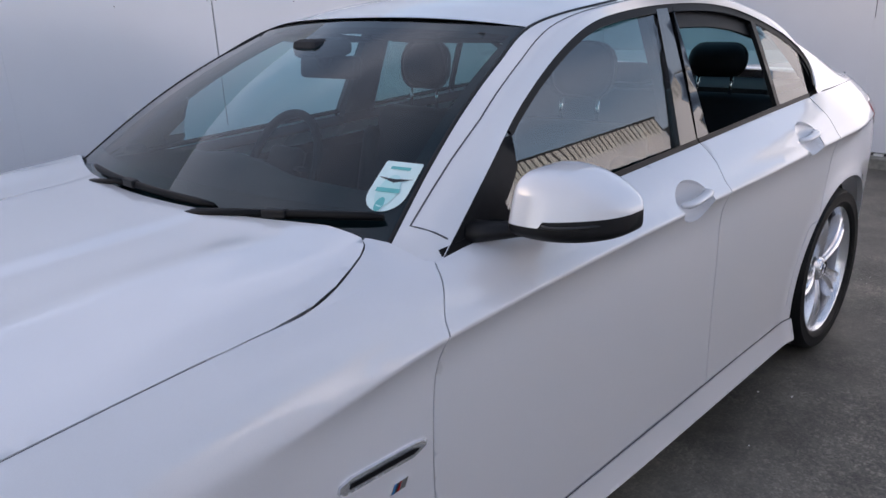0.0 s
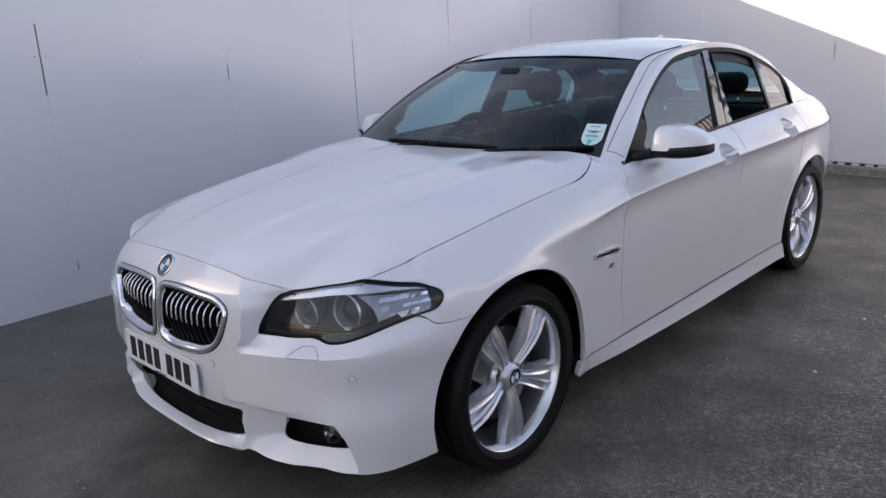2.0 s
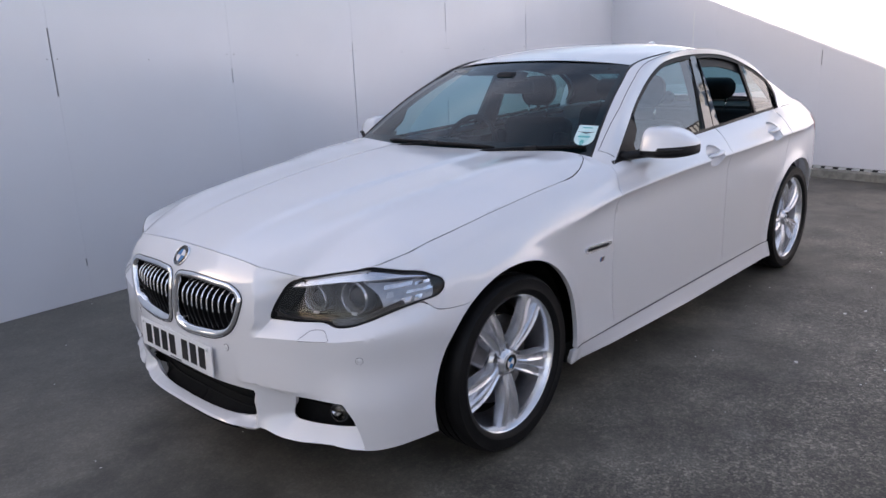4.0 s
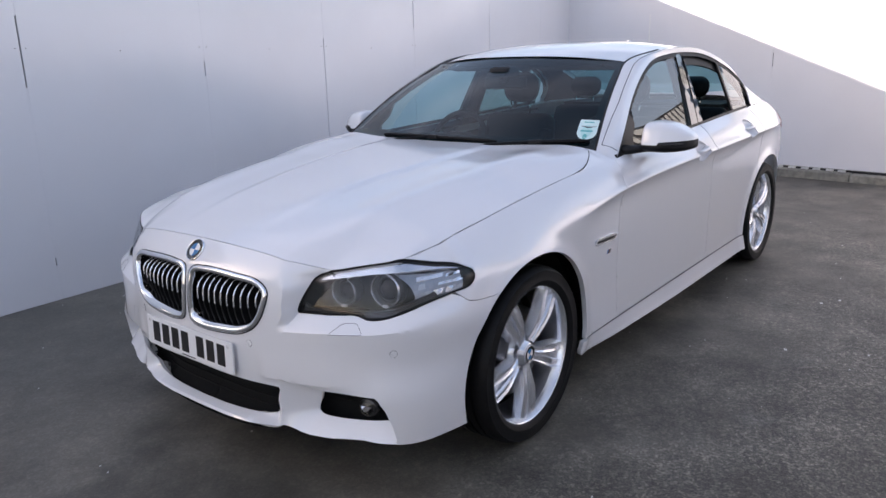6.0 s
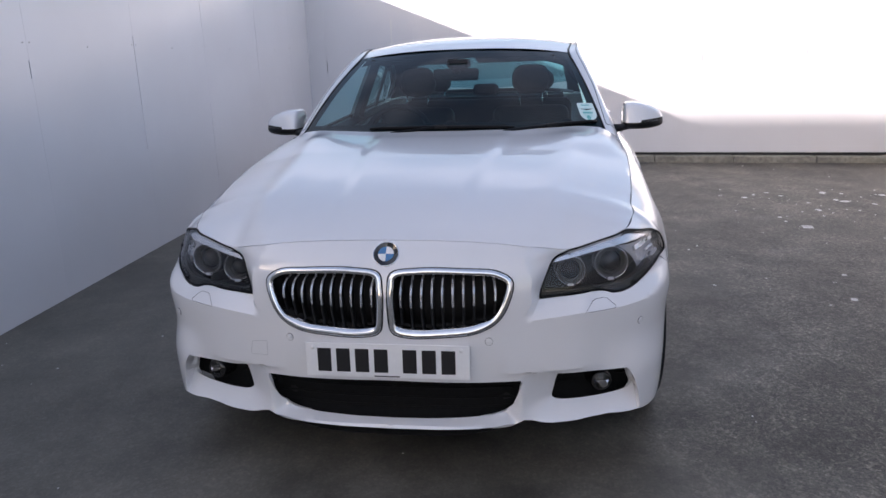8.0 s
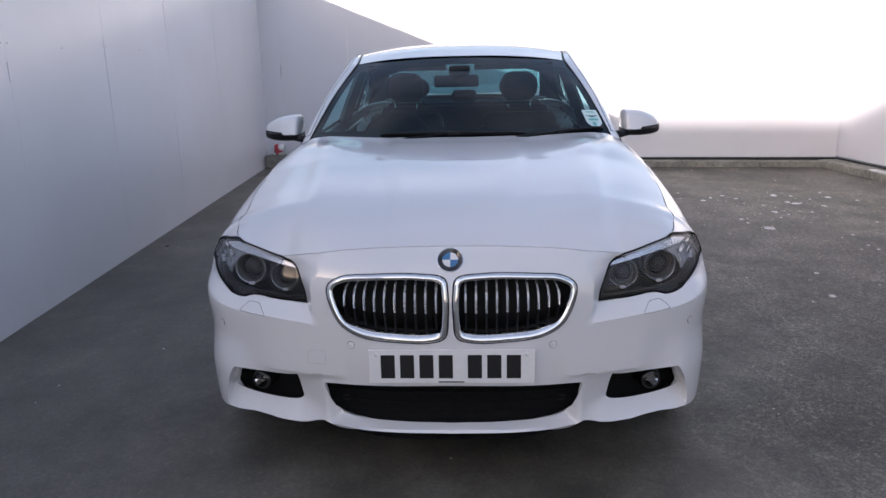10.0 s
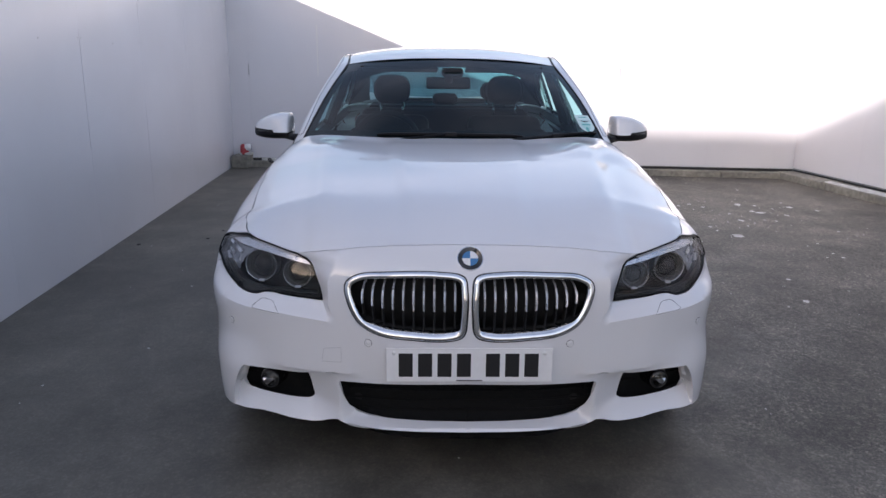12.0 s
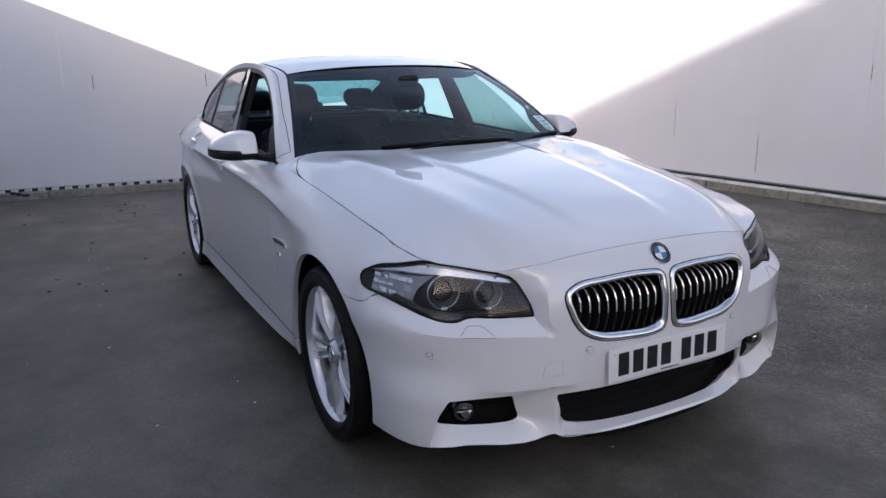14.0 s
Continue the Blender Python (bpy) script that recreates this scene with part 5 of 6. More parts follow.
def head_lamp(sgn):
    base = part("headlamp", sheet_bm(scale_loop(LAMP, 0.99), shell, 0.02, (), 0.0, 0.0, sgn < 0, lift=-0.105), SATINBLACK, car, "clear twin-ring headlamp with a dark lower edge", True)
    rim_in = [tuple(q) for q in inset(LAMP, 0.0048)]
    part("lamp_seal", sheet_bm(LAMP, shell, 0.012, [rim_in], 0.09, 0.001, sgn < 0, lift=0.001), SATINBLACK, base, "", True)
    lens = part("lamp_lens", sheet_bm(LAMP, shell, 0.02, (), 0.0, 0.003, sgn < 0, lift=-0.003), LENS, base, "", True)
    lens.visible_shadow = False
    s0 = lambda y: float(s_of_y(y))
    tip = lamp_end
    # dark mask along the lower part
    mask = [q for q in inset(LOW[:31] + [(s0(0.86), 0.712), (s0(0.82), 0.690), (s0(0.78), 0.668), (s0(0.72), 0.657), (s0(0.64), 0.655), (s0(0.56), 0.652), (s0(0.50), 0.655), (s0(0.481), 0.672)], 0.004)]
    part("lamp_mask", sheet_bm([tuple(q) for q in mask], shell, 0.016, (), 0.02, 0.0, sgn < 0, lift=-0.020), SMOKE, base, "", True)
    # bright brow under the upper edge
    ledge = [q for q in inset(LAMP_TOP + [(s0(0.60), 0.70), (tip - 0.10, 0.70)], 0.010)]
    ledge = [tuple(q) for q in ledge if q[1] > 0.762 and q[0] < tip - 0.07]
    brow = ledge + [(s0(0.537), 0.753), (s0(0.525), 0.741), (s0(0.57), 0.7475), (s0(0.64), 0.757), (s0(0.72), 0.767), (s0(0.80), 0.773), (s0(0.86), 0.774)]
    part("lamp_brow", sheet_bm(brow, shell, 0.012, (), 0.03, 0.0, sgn < 0, lift=-0.012), ALLOY, base, "satin silver lamp brow", True)
    for x, y, z, r in ((-0.606, 0.566, 0.692, 0.0475), (-0.551, 0.697, 0.705, 0.0545)):
        way = Vector((-1, 0.12 * sgn, 0.04)).normalized()
        m = Matrix.Translation((x, y * sgn, z)) @ way.to_track_quat("-Y", "Z").to_matrix().to_4x4()
        ring = part("lamp_ring", lathe_bm([(r * 0.95, 0.004), (r * 0.95, -0.003), (r * 0.962, -0.007), (r * 0.985, -0.007), (r, -0.003), (r, 0.002)], 48), ALLOY, base, "pale light ring", True)
        eye = part("lamp_projector", lathe_bm([(0.0001, -0.004), (r * 0.3, -0.002), (r * 0.5, 0.006), (r * 0.62, 0.016), (r * 0.68, 0.026)], 32), LENSDARK, base, "", True)
        tube = part("projector_sleeve", lathe_bm([(r * 0.66, 0.014), (r * 0.70, 0.010), (r * 0.75, 0.014), (r * 0.92, 0.022), (r * 0.93, 0.003), (r * 1.01, 0.003), (r * 1.01, 0.04)], 32), SMOKE, base, "", True)
        tab = part("ring_clip", box_bm((-0.010, -0.008, -r * 1.07), (0.010, 0.004, -r * 0.90), 0.002, 1), LENSWHITE, base)
        for o in (ring, eye, tube, tab):
            o.matrix_local = m
    # stepped reflectors of the outer part
    part("lamp_bezel", sheet_bm([(tip - 0.285, 0.672), (tip - 0.20, 0.672), (tip - 0.12, 0.690), (tip - 0.06, 0.712), (tip - 0.040, 0.735), (tip - 0.055, 0.752), (tip - 0.14, 0.768), (tip - 0.34, 0.772), (tip - 0.315, 0.752), (tip - 0.295, 0.730), (tip - 0.285, 0.70)], shell, 0.016, (), 0.0, 0.0, sgn < 0, lift=-0.036), ALLOYGREY, base, "", True)
    shards = ((0.270, 0.175, 0.748, 0.764, 0.2), (0.170, 0.095, 0.750, 0.761, -0.3), (0.265, 0.215, 0.722, 0.741, 0.5), (0.205, 0.120, 0.728, 0.738, -0.2), (0.112, 0.050, 0.731, 0.744, 0.3),
              (0.262, 0.232, 0.688, 0.714, -0.4), (0.222, 0.190, 0.694, 0.716, 0.6), (0.180, 0.150, 0.700, 0.720, -0.5), (0.140, 0.100, 0.706, 0.724, 0.4), (0.235, 0.185, 0.672, 0.684, 0.3))
    for k, (a, b, c, d, tilt) in enumerate(shards):
        pts = [(tip - a, c - 0.004), (tip - b, c), (tip - b + 0.010, d), (tip - a + 0.008, d - 0.003)]
        mid_s = tip - (a + b) / 2

        def facet(sv, zv):
            q = shell(sv, zv)
            q[..., 0] += tilt * (sv - mid_s) * 0.5
            return q
        part("lamp_reflector", sheet_bm(pts, facet, 0.012, (), 0.016, 0.001, sgn < 0, lift=-0.028 - 0.004 * (k % 3)), (ALLOY, CHROME, LENSWHITE)[k % 3], base, "", True)
    part("side_reflector", sheet_bm(scale_loop(ellipse(tip - 0.125, 0.700, 0.040, 0.014, 20, 0.35), 1.0), shell, 0.012, (), 0.01, 0.0, sgn < 0, lift=-0.024), LENSWHITE, base, "", True)


LENSDARK = material("dark_projector_glass", (0.02, 0.02, 0.022), 0.15, 0, 0.0, 0.3, grain=(60, 0.1))
SMOKE = material("smoked_lens", (0.012, 0.012, 0.013), 0.4, 0, 0.0, grain=(60, 0.2))
LENSWHITE = material("frosted_light_guide", (0.50, 0.51, 0.54), 0.2, 0.0, 1.0, grain=(80, 0.06))
ALLOYGREY = material("grey_lamp_bezel", (0.34, 0.35, 0.37), 0.28, 0.75, 0.3, grain=(80, 0.08))
for sgn in (-1, 1):
    head_lamp(sgn)


def groove(name, yz, sgn, closed=True, r=0.0013, lift=0.0002):
    pts = []
    for y, z in densify(yz, 0.012) if closed else rail(yz, 20):
        p, _ = front_point(y * sgn, z, lift)
        pts.append(tuple(p))
    part(name, tube_bm(pts, r, 5, closed=closed), GROOVE if r > 0.0007 else PALEGROOVE, car)


PALEGROOVE = material("faint_joint_grey", (0.42, 0.42, 0.44), 0.6, grain=(30, 0.1))
for sgn in (-1, 1):
    groove("washer_cover", [(0.607, 0.592), (0.632, 0.619), (0.642, 0.623), (0.668, 0.624), (0.678, 0.621), (0.703, 0.600), (0.700, 0.596)], sgn, r=0.0008)
    for y, z in ((0.317, 0.524), (0.79, 0.535)):
        p, n = front_point(y * sgn, z, 0.0)
        m = Matrix.Translation(p) @ n.to_track_quat("-Y", "Z").to_matrix().to_4x4()
        o = part("parking_sensor", lathe_bm([(0.0001, -0.0015), (0.0075, -0.0015), (0.0085, -0.0004), (0.0096, -0.0002), (0.0100, -0.0022), (0.0112, -0.002), (0.0114, 0.004)], 24), [PAINT], car, "", True)
        o.matrix_local = m
        o2 = part("sensor_ring", lathe_bm([(0.0112, -0.0012), (0.0124, -0.001), (0.0126, 0.003)], 24), GROOVE, o)
groove("tow_eye_cover", [(0.405, 0.452), (0.405, 0.500), (0.462, 0.492), (0.470, 0.448)], 1, r=0.0007)


def number_plate():
    m = pose(-0.8360, 0, 0.462, 0, 0, -90) @ pose(0, 0, 0, -2, 0, 0)
    plate = part("number_plate", box_bm((-0.26, -0.004, -0.0555), (0.26, 0.002, 0.0555), 0.002, 2), PLATE, car, "white number plate with dark bars for writing")
    plate.matrix_local = m
    x = -0.2230
    for k in range(7):
        if k == 4:
            x += 0.030
        part("plate_bar", box_bm((x + 0.002, -0.0050, -0.0385), (x + 0.046, -0.0035, 0.0385), 0.0008, 1), INK, plate)
        x += 0.0605
    part("plate_bar", box_bm((-0.04, -0.0050, -0.0525), (0.04, -0.0038, -0.0485)), GROOVE, plate)
    for sx in (-0.235, 0.235):
        o = part("plate_screw", lathe_bm([(0.0001, -0.007), (0.005, -0.0065), (0.007, -0.004)], 14, m=Matrix.Translation((sx, 0, 0.040))), ENAMELWHITE, plate, "", True)


number_plate()


# ---- car: door mirrors ----
def mirror(sgn):
    top = tagged(new("door_mirror", None), "white door mirror on a black arm")
    top.parent = car
    sec = [(0.874, 0.985, 1.150, 0.978, 1.070), (0.879, 0.968, 1.165, 0.975, 1.099), (0.890, 0.96, 1.174, 0.974, 1.107), (0.915, 0.958, 1.178, 0.973, 1.109), (0.96, 0.966, 1.182, 0.972, 1.104), (1.005, 0.988, 1.182, 0.974, 1.090), (1.045, 1.02, 1.174, 0.980, 1.070), (1.070, 1.055, 1.162, 0.987, 1.050), (1.080, 1.085, 1.145, 0.994, 1.035)]
    ys = [q[0] for q in sec]
    f = pchip(ys, np.array([q[1:] for q in sec]))

    def split(y):
        return 1.010 + 0.013 * float(smooth01(np.array((y - 0.953) / 0.010))) + 0.06 * max(0.0, y - 0.97)

    def arc_pts(y, upper):
        """The part of the cross-section above or below the joint with the black base."""
        x0, x1, z0, z1 = f(y)
        v = 2 * (min(max(split(y), z0 + 0.002), z1 - 0.002) - z0) / (z1 - z0) - 1
        a0 = math.asin(max(-1, min(1, math.copysign(abs(v) ** (1 / 0.46), v))))
        angles = np.linspace(a0, math.pi - a0, 24) if upper else np.linspace(math.pi - a0, math.tau + a0, 24)
        out = []
        for a in angles:
            c, s = math.cos(a), math.sin(a)
            e = 0.55 if c < 0 else 0.35
            z = z0 + (z1 - z0) * (0.5 + 0.5 * math.copysign(abs(s) ** 0.46, s))
            rake = 0.32 * max(0.0, z - 1.0) * max(0.0, 1.0 - (math.copysign(abs(c) ** e, c) + 1) / 2)      # the front leans back
            out.append((x0 + (x1 - x0) * (0.5 + 0.5 * math.copysign(abs(c) ** e, c)) + rake, y * sgn, z))
        return out

    def skin(upper, name, mat, label=""):
        bm = bmesh.new()
        rows = [[bm.verts.new(q) for q in arc_pts(y, upper)] for y in np.r_[np.linspace(ys[0], 0.948, 12), np.linspace(0.952, 0.964, 6), np.linspace(0.970, ys[-1], 24)]]
        for p, q in zip(rows, rows[1:]):
            for k in range(23):
                bm.faces.new((p[k], p[k + 1], q[k + 1], q[k]))
        bm.faces.new(rows[0])
        bm.faces.new(rows[-1])
        bmesh.ops.recalc_face_normals(bm, faces=bm.faces)
        return part(name, bm, mat, top, label, True)

    skin(True, "mirror_shell", PAINT)
    skin(False, "mirror_base", PLASTIC, "black lower mirror cover")
    pts = [(0.966 + 0.10 * u ** 2.2, (0.966 + 0.098 * u) * sgn, 1.016) for u in np.linspace(0, 1, 14)]
    part("indicator_strip", tube_bm(pts, 0.0045, 8, flat=0.8), SMOKE, top, "smoked indicator strip", True)
    part("mirror_arm", tube_bm([(0.935, 0.800 * sgn, 0.985), (0.965, 0.84 * sgn, 0.986), (1.0, 0.88 * sgn, 0.988), (1.045, 0.94 * sgn, 0.990)], [0.040, 0.032, 0.026, 0.020], 14, flat=0.62), PLASTIC, top, "", True)
    part("mirror_glass", box_bm((1.160, min(0.885 * sgn, 1.02 * sgn), 0.978), (1.1735, max(0.885 * sgn, 1.02 * sgn), 1.066), 0.004), CHROME, top)


for sgn in (-1, 1):
    mirror(sgn)


# ---- car: wipers and screen sticker ----
def on_screen(a, b, lift):
    e = 1e-3
    n = np.cross(windscreen(a, b + e) - windscreen(a, b - e), windscreen(a + e, b) - windscreen(a - e, b))
    n /= np.linalg.norm(n)
    return Vector(windscreen(a, b) + lift * n)


part("cowl_panel", sheet_bm(ws_outline(0.99, -0.16, 0.03), windscreen, 0.05, (), 0, 0.0, lift=-0.018), PLASTIC, car, "black plastic scuttle panel", True)
for a0, b0, a1, b1, am, ap in ((0.50, 0.020, -0.43, 0.012, 0.03, 0.50), (-0.35, -0.026, -0.955, 0.058, -0.66, -0.20)):
    w = tagged(new("wiper", None), "black windscreen wiper")
    w.parent = car

    def along(u, lift):
        return on_screen(a0 + (a1 - a0) * u, b0 + (b1 - b0) * u, lift)
    part("wiper_blade", tube_bm([along(u, 0.012 + 0.004 * math.sin(math.pi * u)) for u in np.linspace(0, 1, 16)], [0.004] + [0.0078] * 14 + [0.004], 8, flat=1.2), SATINBLACK, w, "", True)
    part("wiper_rubber", tube_bm([along(u, 0.005) for u in np.linspace(0, 1, 16)], 0.0045, 6), RUBBER, w)
    um = (am - a0) / (a1 - a0)
    mid, end = along(um, 0.020), on_screen(ap, -0.085, 0.012)
    part("wiper_arm", tube_bm([end, end * 0.6 + mid * 0.4 + Vector((0, 0, 0.008)), mid], [0.014, 0.011, 0.009], 10, flat=0.7), SATINBLACK, w, "", True)
    way = (along(um + 0.05, 0.020) - along(um - 0.05, 0.020)).normalized()
    part("wiper_joint", box_bm((-0.030, -0.011, -0.012), (0.030, 0.011, 0.008), 0.005, 2, m=Matrix.Translation(mid) @ way.to_track_quat("X", "Z").to_matrix().to_4x4()), PLASTIC, w)


def sticker():
    """A shield-shaped label on the inside of the screen."""
    a0, a1, b0, b1 = -0.979, -0.868, 0.083, 0.264
    am, hw = (a0 + a1) / 2, (a1 - a0) / 2
    out = [(a0, b1 - 0.006), (a0 + 0.004, b1)][::-1] + [(am - hw * math.cos(q), b0 + 0.066 - 0.066 * math.sin(q)) for q in np.linspace(0, math.pi, 13)] + [(a1, b1 - 0.006), (a1 - 0.004, b1)]
    st = part("screen_sticker", sheet_bm(out, windscreen, 0.03, (), 0, 0.0, lift=0.0015), PALEBLUE, car, "white and teal shield sticker on the screen")

    def mark(name, pts, mat, lift):
        q = [(am + x * hw, b0 + y * (b1 - b0)) for x, y in pts]
        part(name, sheet_bm(q, windscreen, 0.03, (), 0, 0.0, lift=lift), mat, st)

    def disc(x, y, r):
        return [(x + r * math.cos(a), y + 0.62 * r * math.sin(a)) for a in np.linspace(0, math.tau, 20, endpoint=False)]
    mark("sticker_bar", [(-0.50, 0.83), (0.55, 0.83), (0.55, 0.89), (-0.50, 0.89)], TEAL, 0.003)
    mark("sticker_chevron", [(-0.92, 0.66), (0.0, 0.56), (0.92, 0.66), (0.0, 0.635)], INK, 0.003)
    mark("sticker_disc", disc(0.05, 0.40, 0.52), PALETEAL, 0.003)
    mark("sticker_bar", [(-0.55, 0.36), (0.65, 0.36), (0.65, 0.44), (-0.55, 0.44)], TEAL, 0.0045)
    mark("sticker_dot", disc(0.10, 0.13, 0.22), TEAL, 0.003)


sticker()
fin = tube_bm([(2.64, 0, 1.428), (2.70, 0, 1.452), (2.76, 0, 1.464), (2.80, 0, 1.438)], [0.012, 0.02, 0.022, 0.012], 10, flat=1.2)
part("roof_aerial", fin, PAINT, car, "white shark-fin aerial", True)
part("boot_spoiler", tube_bm([(3.84 - 0.10 * v * v, 0.60 * v, 1.050) for v in np.linspace(-1, 1, 17)], [0.006] + [0.016] * 15 + [0.006], 8, flat=0.5), PAINT, car, "", True)


# ---- car: wheels ----
def spoke_bm():
    """One double spoke: two ribs with a sunken web, along +z, facing +y."""
    bm = bmesh.new()
    steps = np.linspace(0, 1, 12)
    for k in (-1, 1):
        rows = []
        for u in steps:
            r = 0.052 + (0.255 - 0.052) * u
            mid = k * (0.0160 + 0.0200 * smooth01(np.array(u * 1.1)) ** 1.1)
            w = 0.0125 + 0.0085 * math.sin(math.pi * min(1, u * 0.75))
            y = 0.074 + 0.012 * math.sin(math.pi * min(u * 1.1, 1)) + 0.014 * u
            d = 0.030 + 0.012 * (1 - u)
            # the outer flank leans out and down
            rows.append([bm.verts.new((mid + k * q * w, y + h, r)) for q, h in ((-1.0, -0.008), (-0.70, 0.0), (-0.30, -0.0060), (0.30, -0.0065), (0.75, 0.0), (1.22, -d), (-1.0, -d))])
        for a, b in zip(rows, rows[1:]):
            for i in range(7):
                bm.faces.new((a[i], a[(i + 1) % 7], b[(i + 1) % 7], b[i]))
        bm.faces.new(rows[0])
        bm.faces.new(rows[-1])
    rows = []
    for u in steps:
        r = 0.052 + (0.255 - 0.052) * u
        mid = 0.0160 + 0.0200 * float(smooth01(np.array(u * 1.1))) ** 1.1
        y = 0.074 + 0.012 * math.sin(math.pi * min(u * 1.1, 1)) + 0.014 * u - 0.010 - 0.012 * math.sin(math.pi * u)
        rows.append([bm.verts.new((x, yy, r)) for x, yy in ((-mid, y), (0, y - 0.002), (mid, y), (mid, y - 0.02), (-mid, y - 0.02))])
    for a, b in zip(rows, rows[1:]):
        for i in range(5):
            bm.faces.new((a[i], a[(i + 1) % 5], b[(i + 1) % 5], b[i]))
    bmesh.ops.recalc_face_normals(bm, faces=bm.faces)
    return bm


# the rim's silver darkened, with the shade inside the barrel in its colour
BARREL = material("shaded_rim_barrel", (0.30, 0.30, 0.32), 0.38, 0.8, grain=(60, 0.08))


def wheel():
    """A wheel facing +y, its axis at the origin."""
    w = tagged(new("wheel", None), "silver double-spoke alloy wheel with a black tyre")
    tyre = [(0.243, 0.094), (0.250, 0.108), (0.258, 0.113), (0.268, 0.1155), (0.272, 0.1180), (0.276, 0.1180), (0.280, 0.1165), (0.298, 0.1185), (0.312, 0.1165), (0.318, 0.1175), (0.321, 0.1140), (0.330, 0.103), (0.3355, 0.088)]
    tyre = [(0.3375 - (0.3375 - r) * 0.845, y) for r, y in tyre]
    for g in (0.06, 0.02, -0.02, -0.06):
        tyre += [(0.3365, g + 0.006), (0.329, g + 0.005), (0.329, g - 0.005), (0.3365, g - 0.006)]
    tyre += [(0.3355, -0.088), (0.318, -0.117), (0.28, -0.12), (0.262, -0.108), (0.256, -0.094)]
    ty = part("tyre", lathe_bm(tyre, 96), RUBBER, w, "black low-profile tyre", True)
    ty.data.set_sharp_from_angle(angle=radians(40))
    rim = [(0.246, 0.087), (0.2545, 0.098), (0.2560, 0.1025), (0.2535, 0.1045), (0.2490, 0.1030), (0.2455, 0.096), (0.240, 0.088), (0.236, 0.066), (0.229, 0.03), (0.221, -0.02), (0.222, -0.08), (0.235, -0.095), (0.246, -0.10)]
    part("rim", lathe_bm([(r * 1.05, y) for r, y in rim[:8]], 96), ALLOY, w, "", True)
    part("rim_barrel", lathe_bm([(r * 1.05, y) for r, y in rim[7:]], 96), BARREL, w, "", True)
    part("hub", lathe_bm([(0.030, 0.082), (0.036, 0.0855), (0.041, 0.083), (0.046, 0.068), (0.070, 0.060), (0.078, 0.02)], 60), ALLOY, w, "", True)
    for k in range(5):
        a = math.tau * k / 5
        sp = part("spoke", spoke_bm() if k == 0 else bmesh.new(), ALLOY, w, "", False)
        if k == 0:
            first = sp
            sp.data.shade_smooth()
            sp.data.set_sharp_from_angle(angle=radians(35))
        else:
            sp.data = first.data
        sp.matrix_local = Matrix.Rotation(a, 4, "Y")
        b = a + math.tau / 10
        c = Matrix.Rotation(b, 4, "Y") @ Vector((0, 0, 0.056))
        # the well's inner shade is in its colour, a darker copy of the alloy
        part("bolt_well", lathe_bm([(0.0001, 0.050), (0.0140, 0.050), (0.0140, 0.0700), (0.0165, 0.0700), (0.0170, 0.0620)], 18, m=Matrix.Translation((c.x, 0, c.z))), DARKALLOY, w, "", False)
        part("wheel_bolt", lathe_bm([(0.0001, 0.066), (0.007, 0.066), (0.009, 0.062), (0.009, 0.05)], 6, m=Matrix.Translation((c.x, 0, c.z))), STEEL, w)
    m = pose(0, 0.086, 0, 0, 0, 180)
    roundel(w, m, 0.034, "centre_cap")
    part("brake_disc", lathe_bm([(0.075, 0.028), (0.172, 0.024), (0.172, 0.0), (0.075, 0.0)], 48), STEEL, w)
    part("wheel_back", lathe_bm([(0.0001, -0.055), (0.215, -0.055), (0.222, -0.02)], 40), PLASTIC, w)
    part("brake_caliper", box_bm((0.085, -0.01, -0.075), (0.185, 0.05, 0.075), 0.014, 2), DARKALLOY, w)
    return w


w0 = wheel()
w0.parent = car
WHEEL_Y = 0.803


def place_wheel(w, x, sgn, turn):
    w.matrix_basis = pose(x, WHEEL_Y * sgn, 0.337, 0, 0, 0 if sgn > 0 else 180) @ pose(0, 0, 0, 0, turn, 0)


place_wheel(w0, 0.006, -1, -38)
for x, sgn, turn in ((2.968, -1, 20), (0.016, 1, 30), (2.968, 1, 50)):
    wc = copy_thing(w0, Matrix.Identity(4))
    wc.parent = car
    place_wheel(wc, x, sgn, turn)


def liner(hub, sgn):
    bm = bmesh.new()
    rows = []
    for y in (0.50, 0.70, 0.83):
        rows.append([bm.verts.new((hub[0] + 0.432 * math.cos(radians(a)), y * sgn, hub[1] + 0.410 * math.sin(radians(a)))) for a in np.linspace(-22, 196, 40)])
    for a, b in zip(rows, rows[1:]):
        for i in range(39):
            bm.faces.new((a[i], a[i + 1], b[i + 1], b[i]))
    c = [bm.verts.new(v.co) for v in rows[0]]
    bm.faces.new(c)
    bmesh.ops.recalc_face_normals(bm, faces=bm.faces)
    part("wheel_liner", bm, PLASTIC, car, "", True)


for hub in HUBS:
    for sgn in (-1, 1):
        liner(hub, sgn)
part("floor_pan", box_bm((-0.60, -0.50, 0.19), (3.85, 0.50, 0.24)), PLASTIC, car)
part("sill_box", box_bm((0.42, -0.86, 0.185), (2.55, 0.86, 0.27)), PLASTIC, car)


# ---- car: inside ----
def cushion(name, lo, hi, parent, m=None, bevel=0.05, mat=LEATHER):
    return part(name, box_bm(lo, hi, bevel, 4, m=m), mat, parent, "", True)


def headrest(parent, m, w=0.24, h=0.185, posts=True):
    cushion("headrest", (-0.11, -w / 2, 0.0), (0.11, w / 2, h), parent, m @ Matrix.Diagonal((0.5, 1, 1, 1)), min(0.078, h * 0.45))
    for y in (-0.072, 0.072):
        if posts:
            q = [m @ Vector((0.005, y, -0.07)), m @ Vector((0.0, y, 0.01))]
            part("headrest_post", tube_bm(q, 0.0065, 8), CHROME, parent, "chrome post", True)


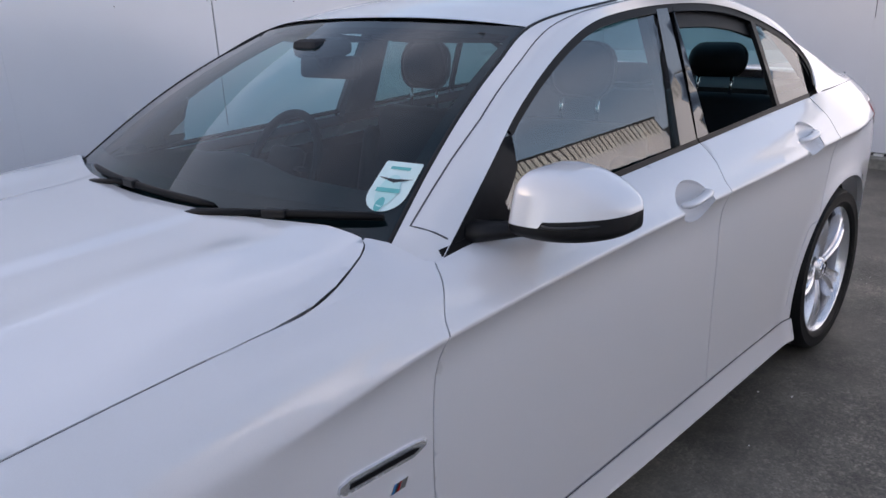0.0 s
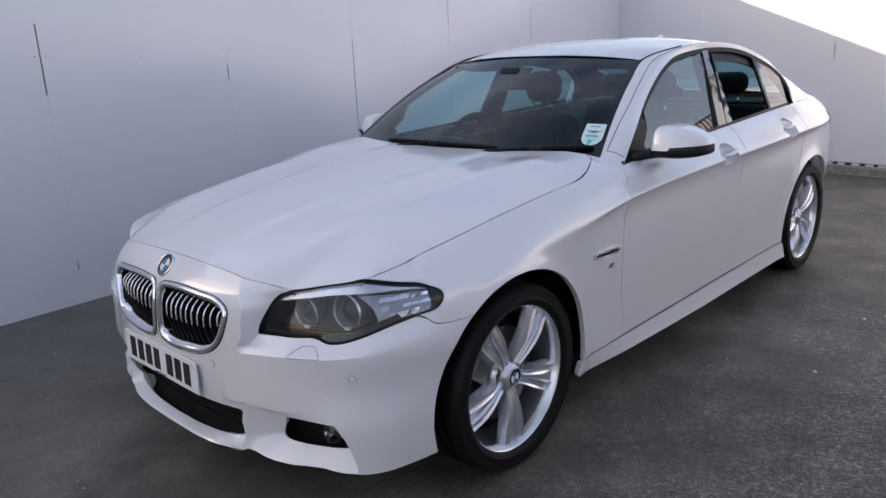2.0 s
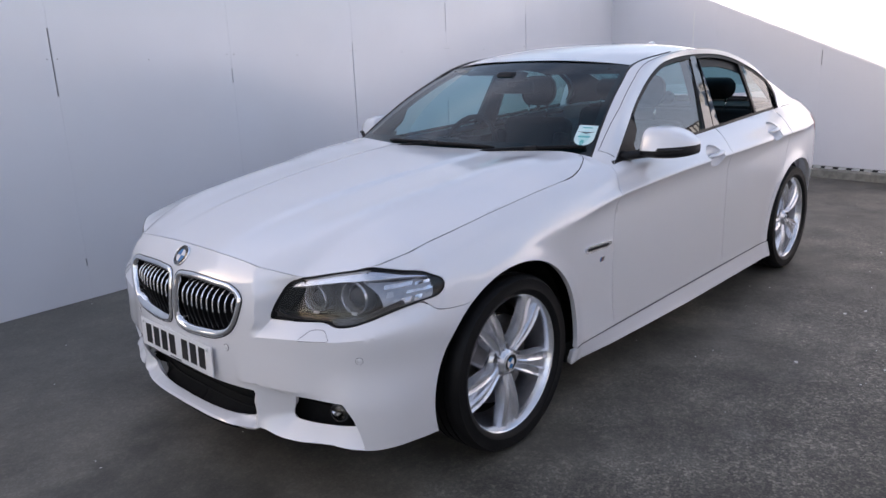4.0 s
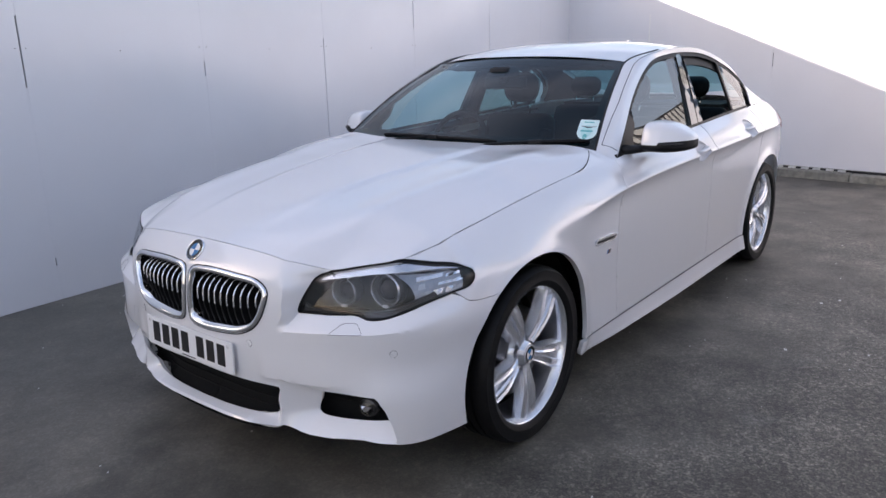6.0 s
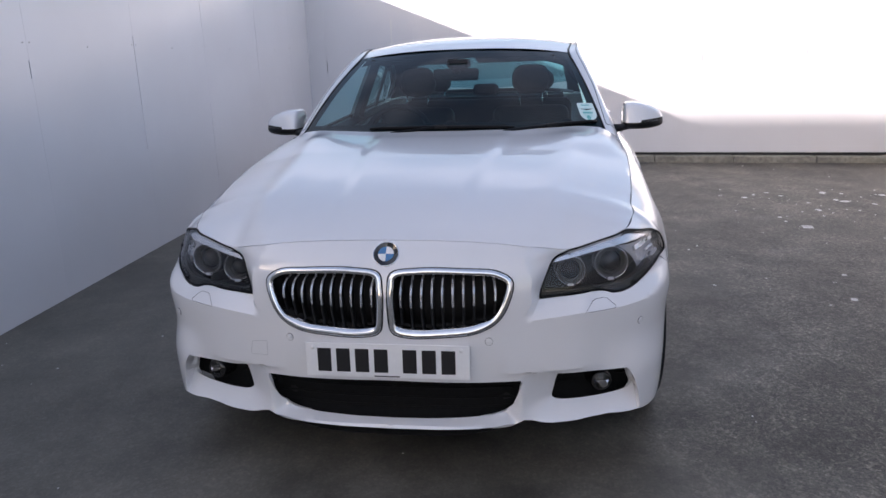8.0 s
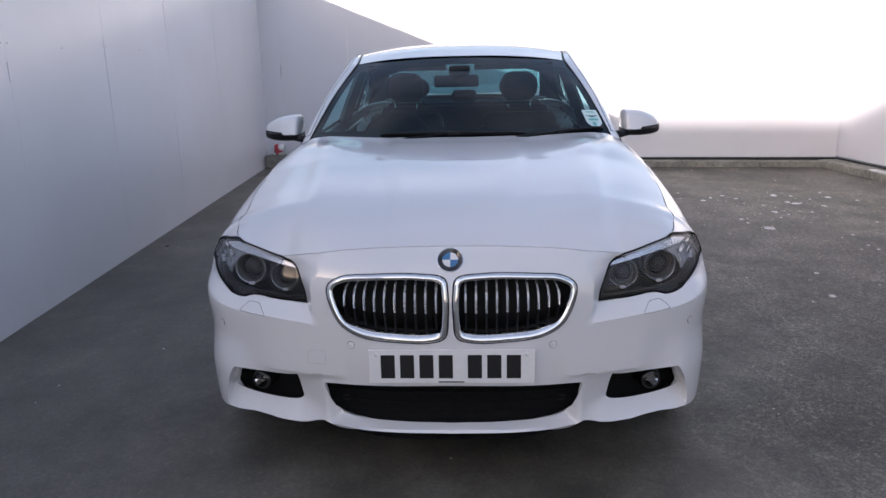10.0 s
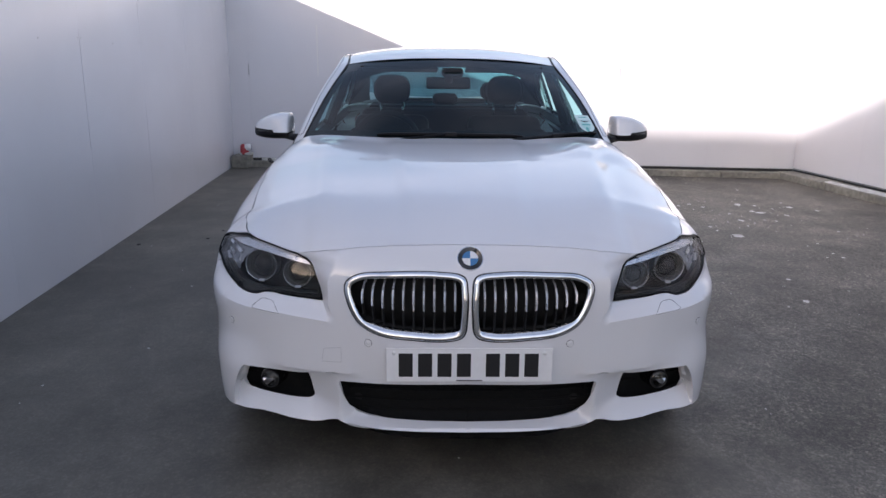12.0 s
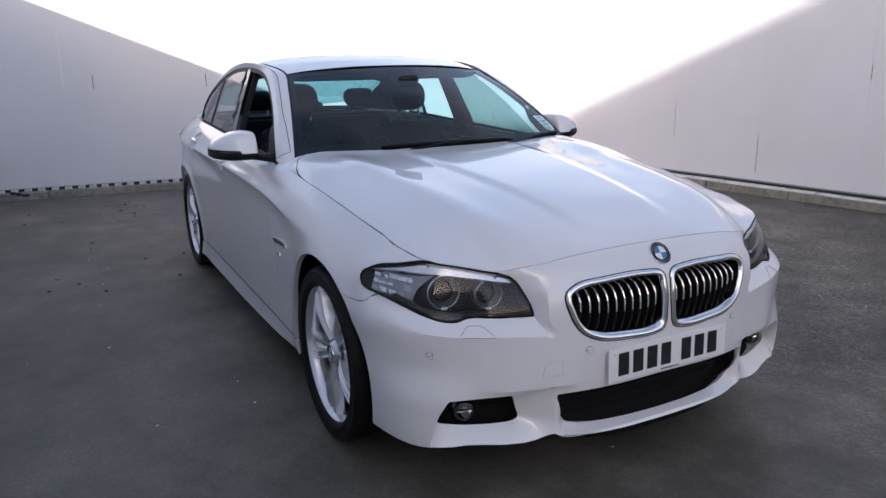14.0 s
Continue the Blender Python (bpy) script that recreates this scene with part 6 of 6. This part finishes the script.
def front_seat(y):
    s = tagged(new("front_seat", None), "black leather front seat with a headrest")
    s.parent = car
    cushion("seat_cushion", (1.42, y - 0.25, 0.40), (1.95, y + 0.25, 0.58), s)
    m = pose(1.83, y, 0.54, 0, 14, 0)
    cushion("backrest", (-0.06, -0.245, -0.02), (0.09, 0.245, 0.52), s, m, 0.06)
    cushion("side_bolster", (-0.10, -0.27, 0.02), (0.02, -0.19, 0.42), s, m, 0.035)
    cushion("side_bolster", (-0.10, 0.19, 0.02), (0.02, 0.27, 0.42), s, m, 0.035)
    headrest(s, pose(1.955, y, 1.115, 0, 8, 0))


for y in (-0.372, 0.372):
    front_seat(y)
bench = tagged(new("rear_seat", None), "black leather rear bench")
bench.parent = car
cushion("seat_cushion", (2.25, -0.66, 0.42), (2.80, 0.66, 0.60), bench)
cushion("backrest", (-0.06, -0.66, 0.0), (0.10, 0.66, 0.50), bench, pose(2.78, 0, 0.56, 0, 20, 0), 0.06)
for y in (-0.40, 0.0, 0.40):
    headrest(bench, pose(2.90, y, 1.10 if y else 1.06, 0, 12, 0), 0.25 if y else 0.2, 0.14 if y else 0.09, bool(y))
part("parcel_shelf", box_bm((2.95, -0.60, 1.02), (3.40, 0.60, 1.05)), LINING, car)


def dashboard():
    bm = bmesh.new()
    prof = ((0.70, 0.955), (0.80, 0.985), (0.95, 0.985), (1.08, 0.965), (1.15, 0.93), (1.17, 0.86), (1.14, 0.70), (1.10, 0.45))
    rows = []
    for v in np.linspace(-1, 1, 25):
        hump = 0.035 * math.exp(-((v - 0.5) / 0.25) ** 2)
        rows.append([bm.verts.new((x + 0.06 * v * v, 0.74 * v, z + (hump if 0.9 < x < 1.16 and z > 0.9 else 0))) for x, z in prof])
    for a, b in zip(rows, rows[1:]):
        for i in range(len(prof) - 1):
            bm.faces.new((a[i], b[i], b[i + 1], a[i + 1]))
    return part("dashboard", bm, LEATHER, car, "black dashboard", True)


dashboard()
sw = tagged(new("steering_wheel", None), "black steering wheel")
sw.parent = car
ms = pose(1.26, 0.372, 0.925, 0, -64, 0)
part("wheel_rim", tube_bm([ms @ Vector((0.187 * math.cos(a), 0.187 * math.sin(a), 0)) for a in np.linspace(0, math.tau, 40, endpoint=False)], 0.016, 10, closed=True), LEATHER, sw, "", True)
part("wheel_boss", box_bm((-0.08, -0.09, -0.03), (0.07, 0.09, 0.02), 0.025, 3, m=ms), LEATHER, sw, "", True)
for a in (90, 270, 180):
    part("wheel_spoke", tube_bm([ms @ Vector((0.05 * math.cos(radians(a)), 0.05 * math.sin(radians(a)), 0)), ms @ Vector((0.18 * math.cos(radians(a)), 0.18 * math.sin(radians(a)), 0))], 0.016, 8, flat=0.5), LEATHER, sw, "", True)
rv = part("rear_view_mirror", box_bm((-0.015, -0.125, -0.033), (0.02, 0.125, 0.033), 0.014, 3, m=pose(1.235, 0.02, 1.268, 0, 8, 4)), LEATHER, car, "black rear-view mirror", True)
part("mirror_stem", tube_bm([(1.22, 0.02, 1.275), (1.20, 0.0, 1.335)], 0.022, 8), LEATHER, rv, "", True)
part("sensor_housing", box_bm((1.13, -0.06, 1.30), (1.27, 0.06, 1.352), 0.02, 2), LINING, car)
for sgn in (-1, 1):
    part("sun_visor", box_bm((0, 0.08 if sgn > 0 else -0.52, -0.008), (0.15, 0.52 if sgn > 0 else -0.08, 0.008), 0.007, 2, m=pose(1.315, 0, 1.352, 0, 8, 0)), LINING, car)
    part("door_lining", sheet_bm(on_s([(0.86, 0.35), (2.78, 0.35), (2.78, 1.0), (0.86, 0.94)]), shell, 0.08, (), 0, 0, sgn < 0, lift=-0.085), LEATHER, car, "", True)
    part("door_top_lining", sheet_bm([(0.90, 0.955), (2.80, 1.02), (2.80, 1.035), (0.90, 0.972)], green, 0.08, (), 0.05, 0, sgn < 0, lift=-0.02), LEATHER, car, "", True)
    part("pillar_lining", sheet_bm([(1.83, 0.98), (2.00, 0.98), (2.02, 1.40), (1.90, 1.40)], green, 0.08, (), 0.03, 0, sgn < 0, lift=-0.02), LINING, car, "", True)
    frame_in = loft_bm([A_ - np.array([0, 0.03, 0.012]), B_ - np.array([0.0, 0.035, 0.0])], 90, 3, sgn < 0)
    part("frame_lining", frame_in, LINING, car, "", True)
bmr = roof_bm()
for v in bmr.verts:
    v.co.z -= 0.045
part("headlining", bmr, LINING, car, "", True)
part("cabin_floor", box_bm((0.9, -0.78, 0.275), (3.2, 0.78, 0.31)), LINING, car)
part("bulkhead", box_bm((0.86, -0.74, 0.30), (0.90, 0.74, 0.94)), PLASTIC, car)
part("centre_console", box_bm((1.1, -0.11, 0.30), (2.1, 0.11, 0.62), 0.03, 2), LEATHER, car)
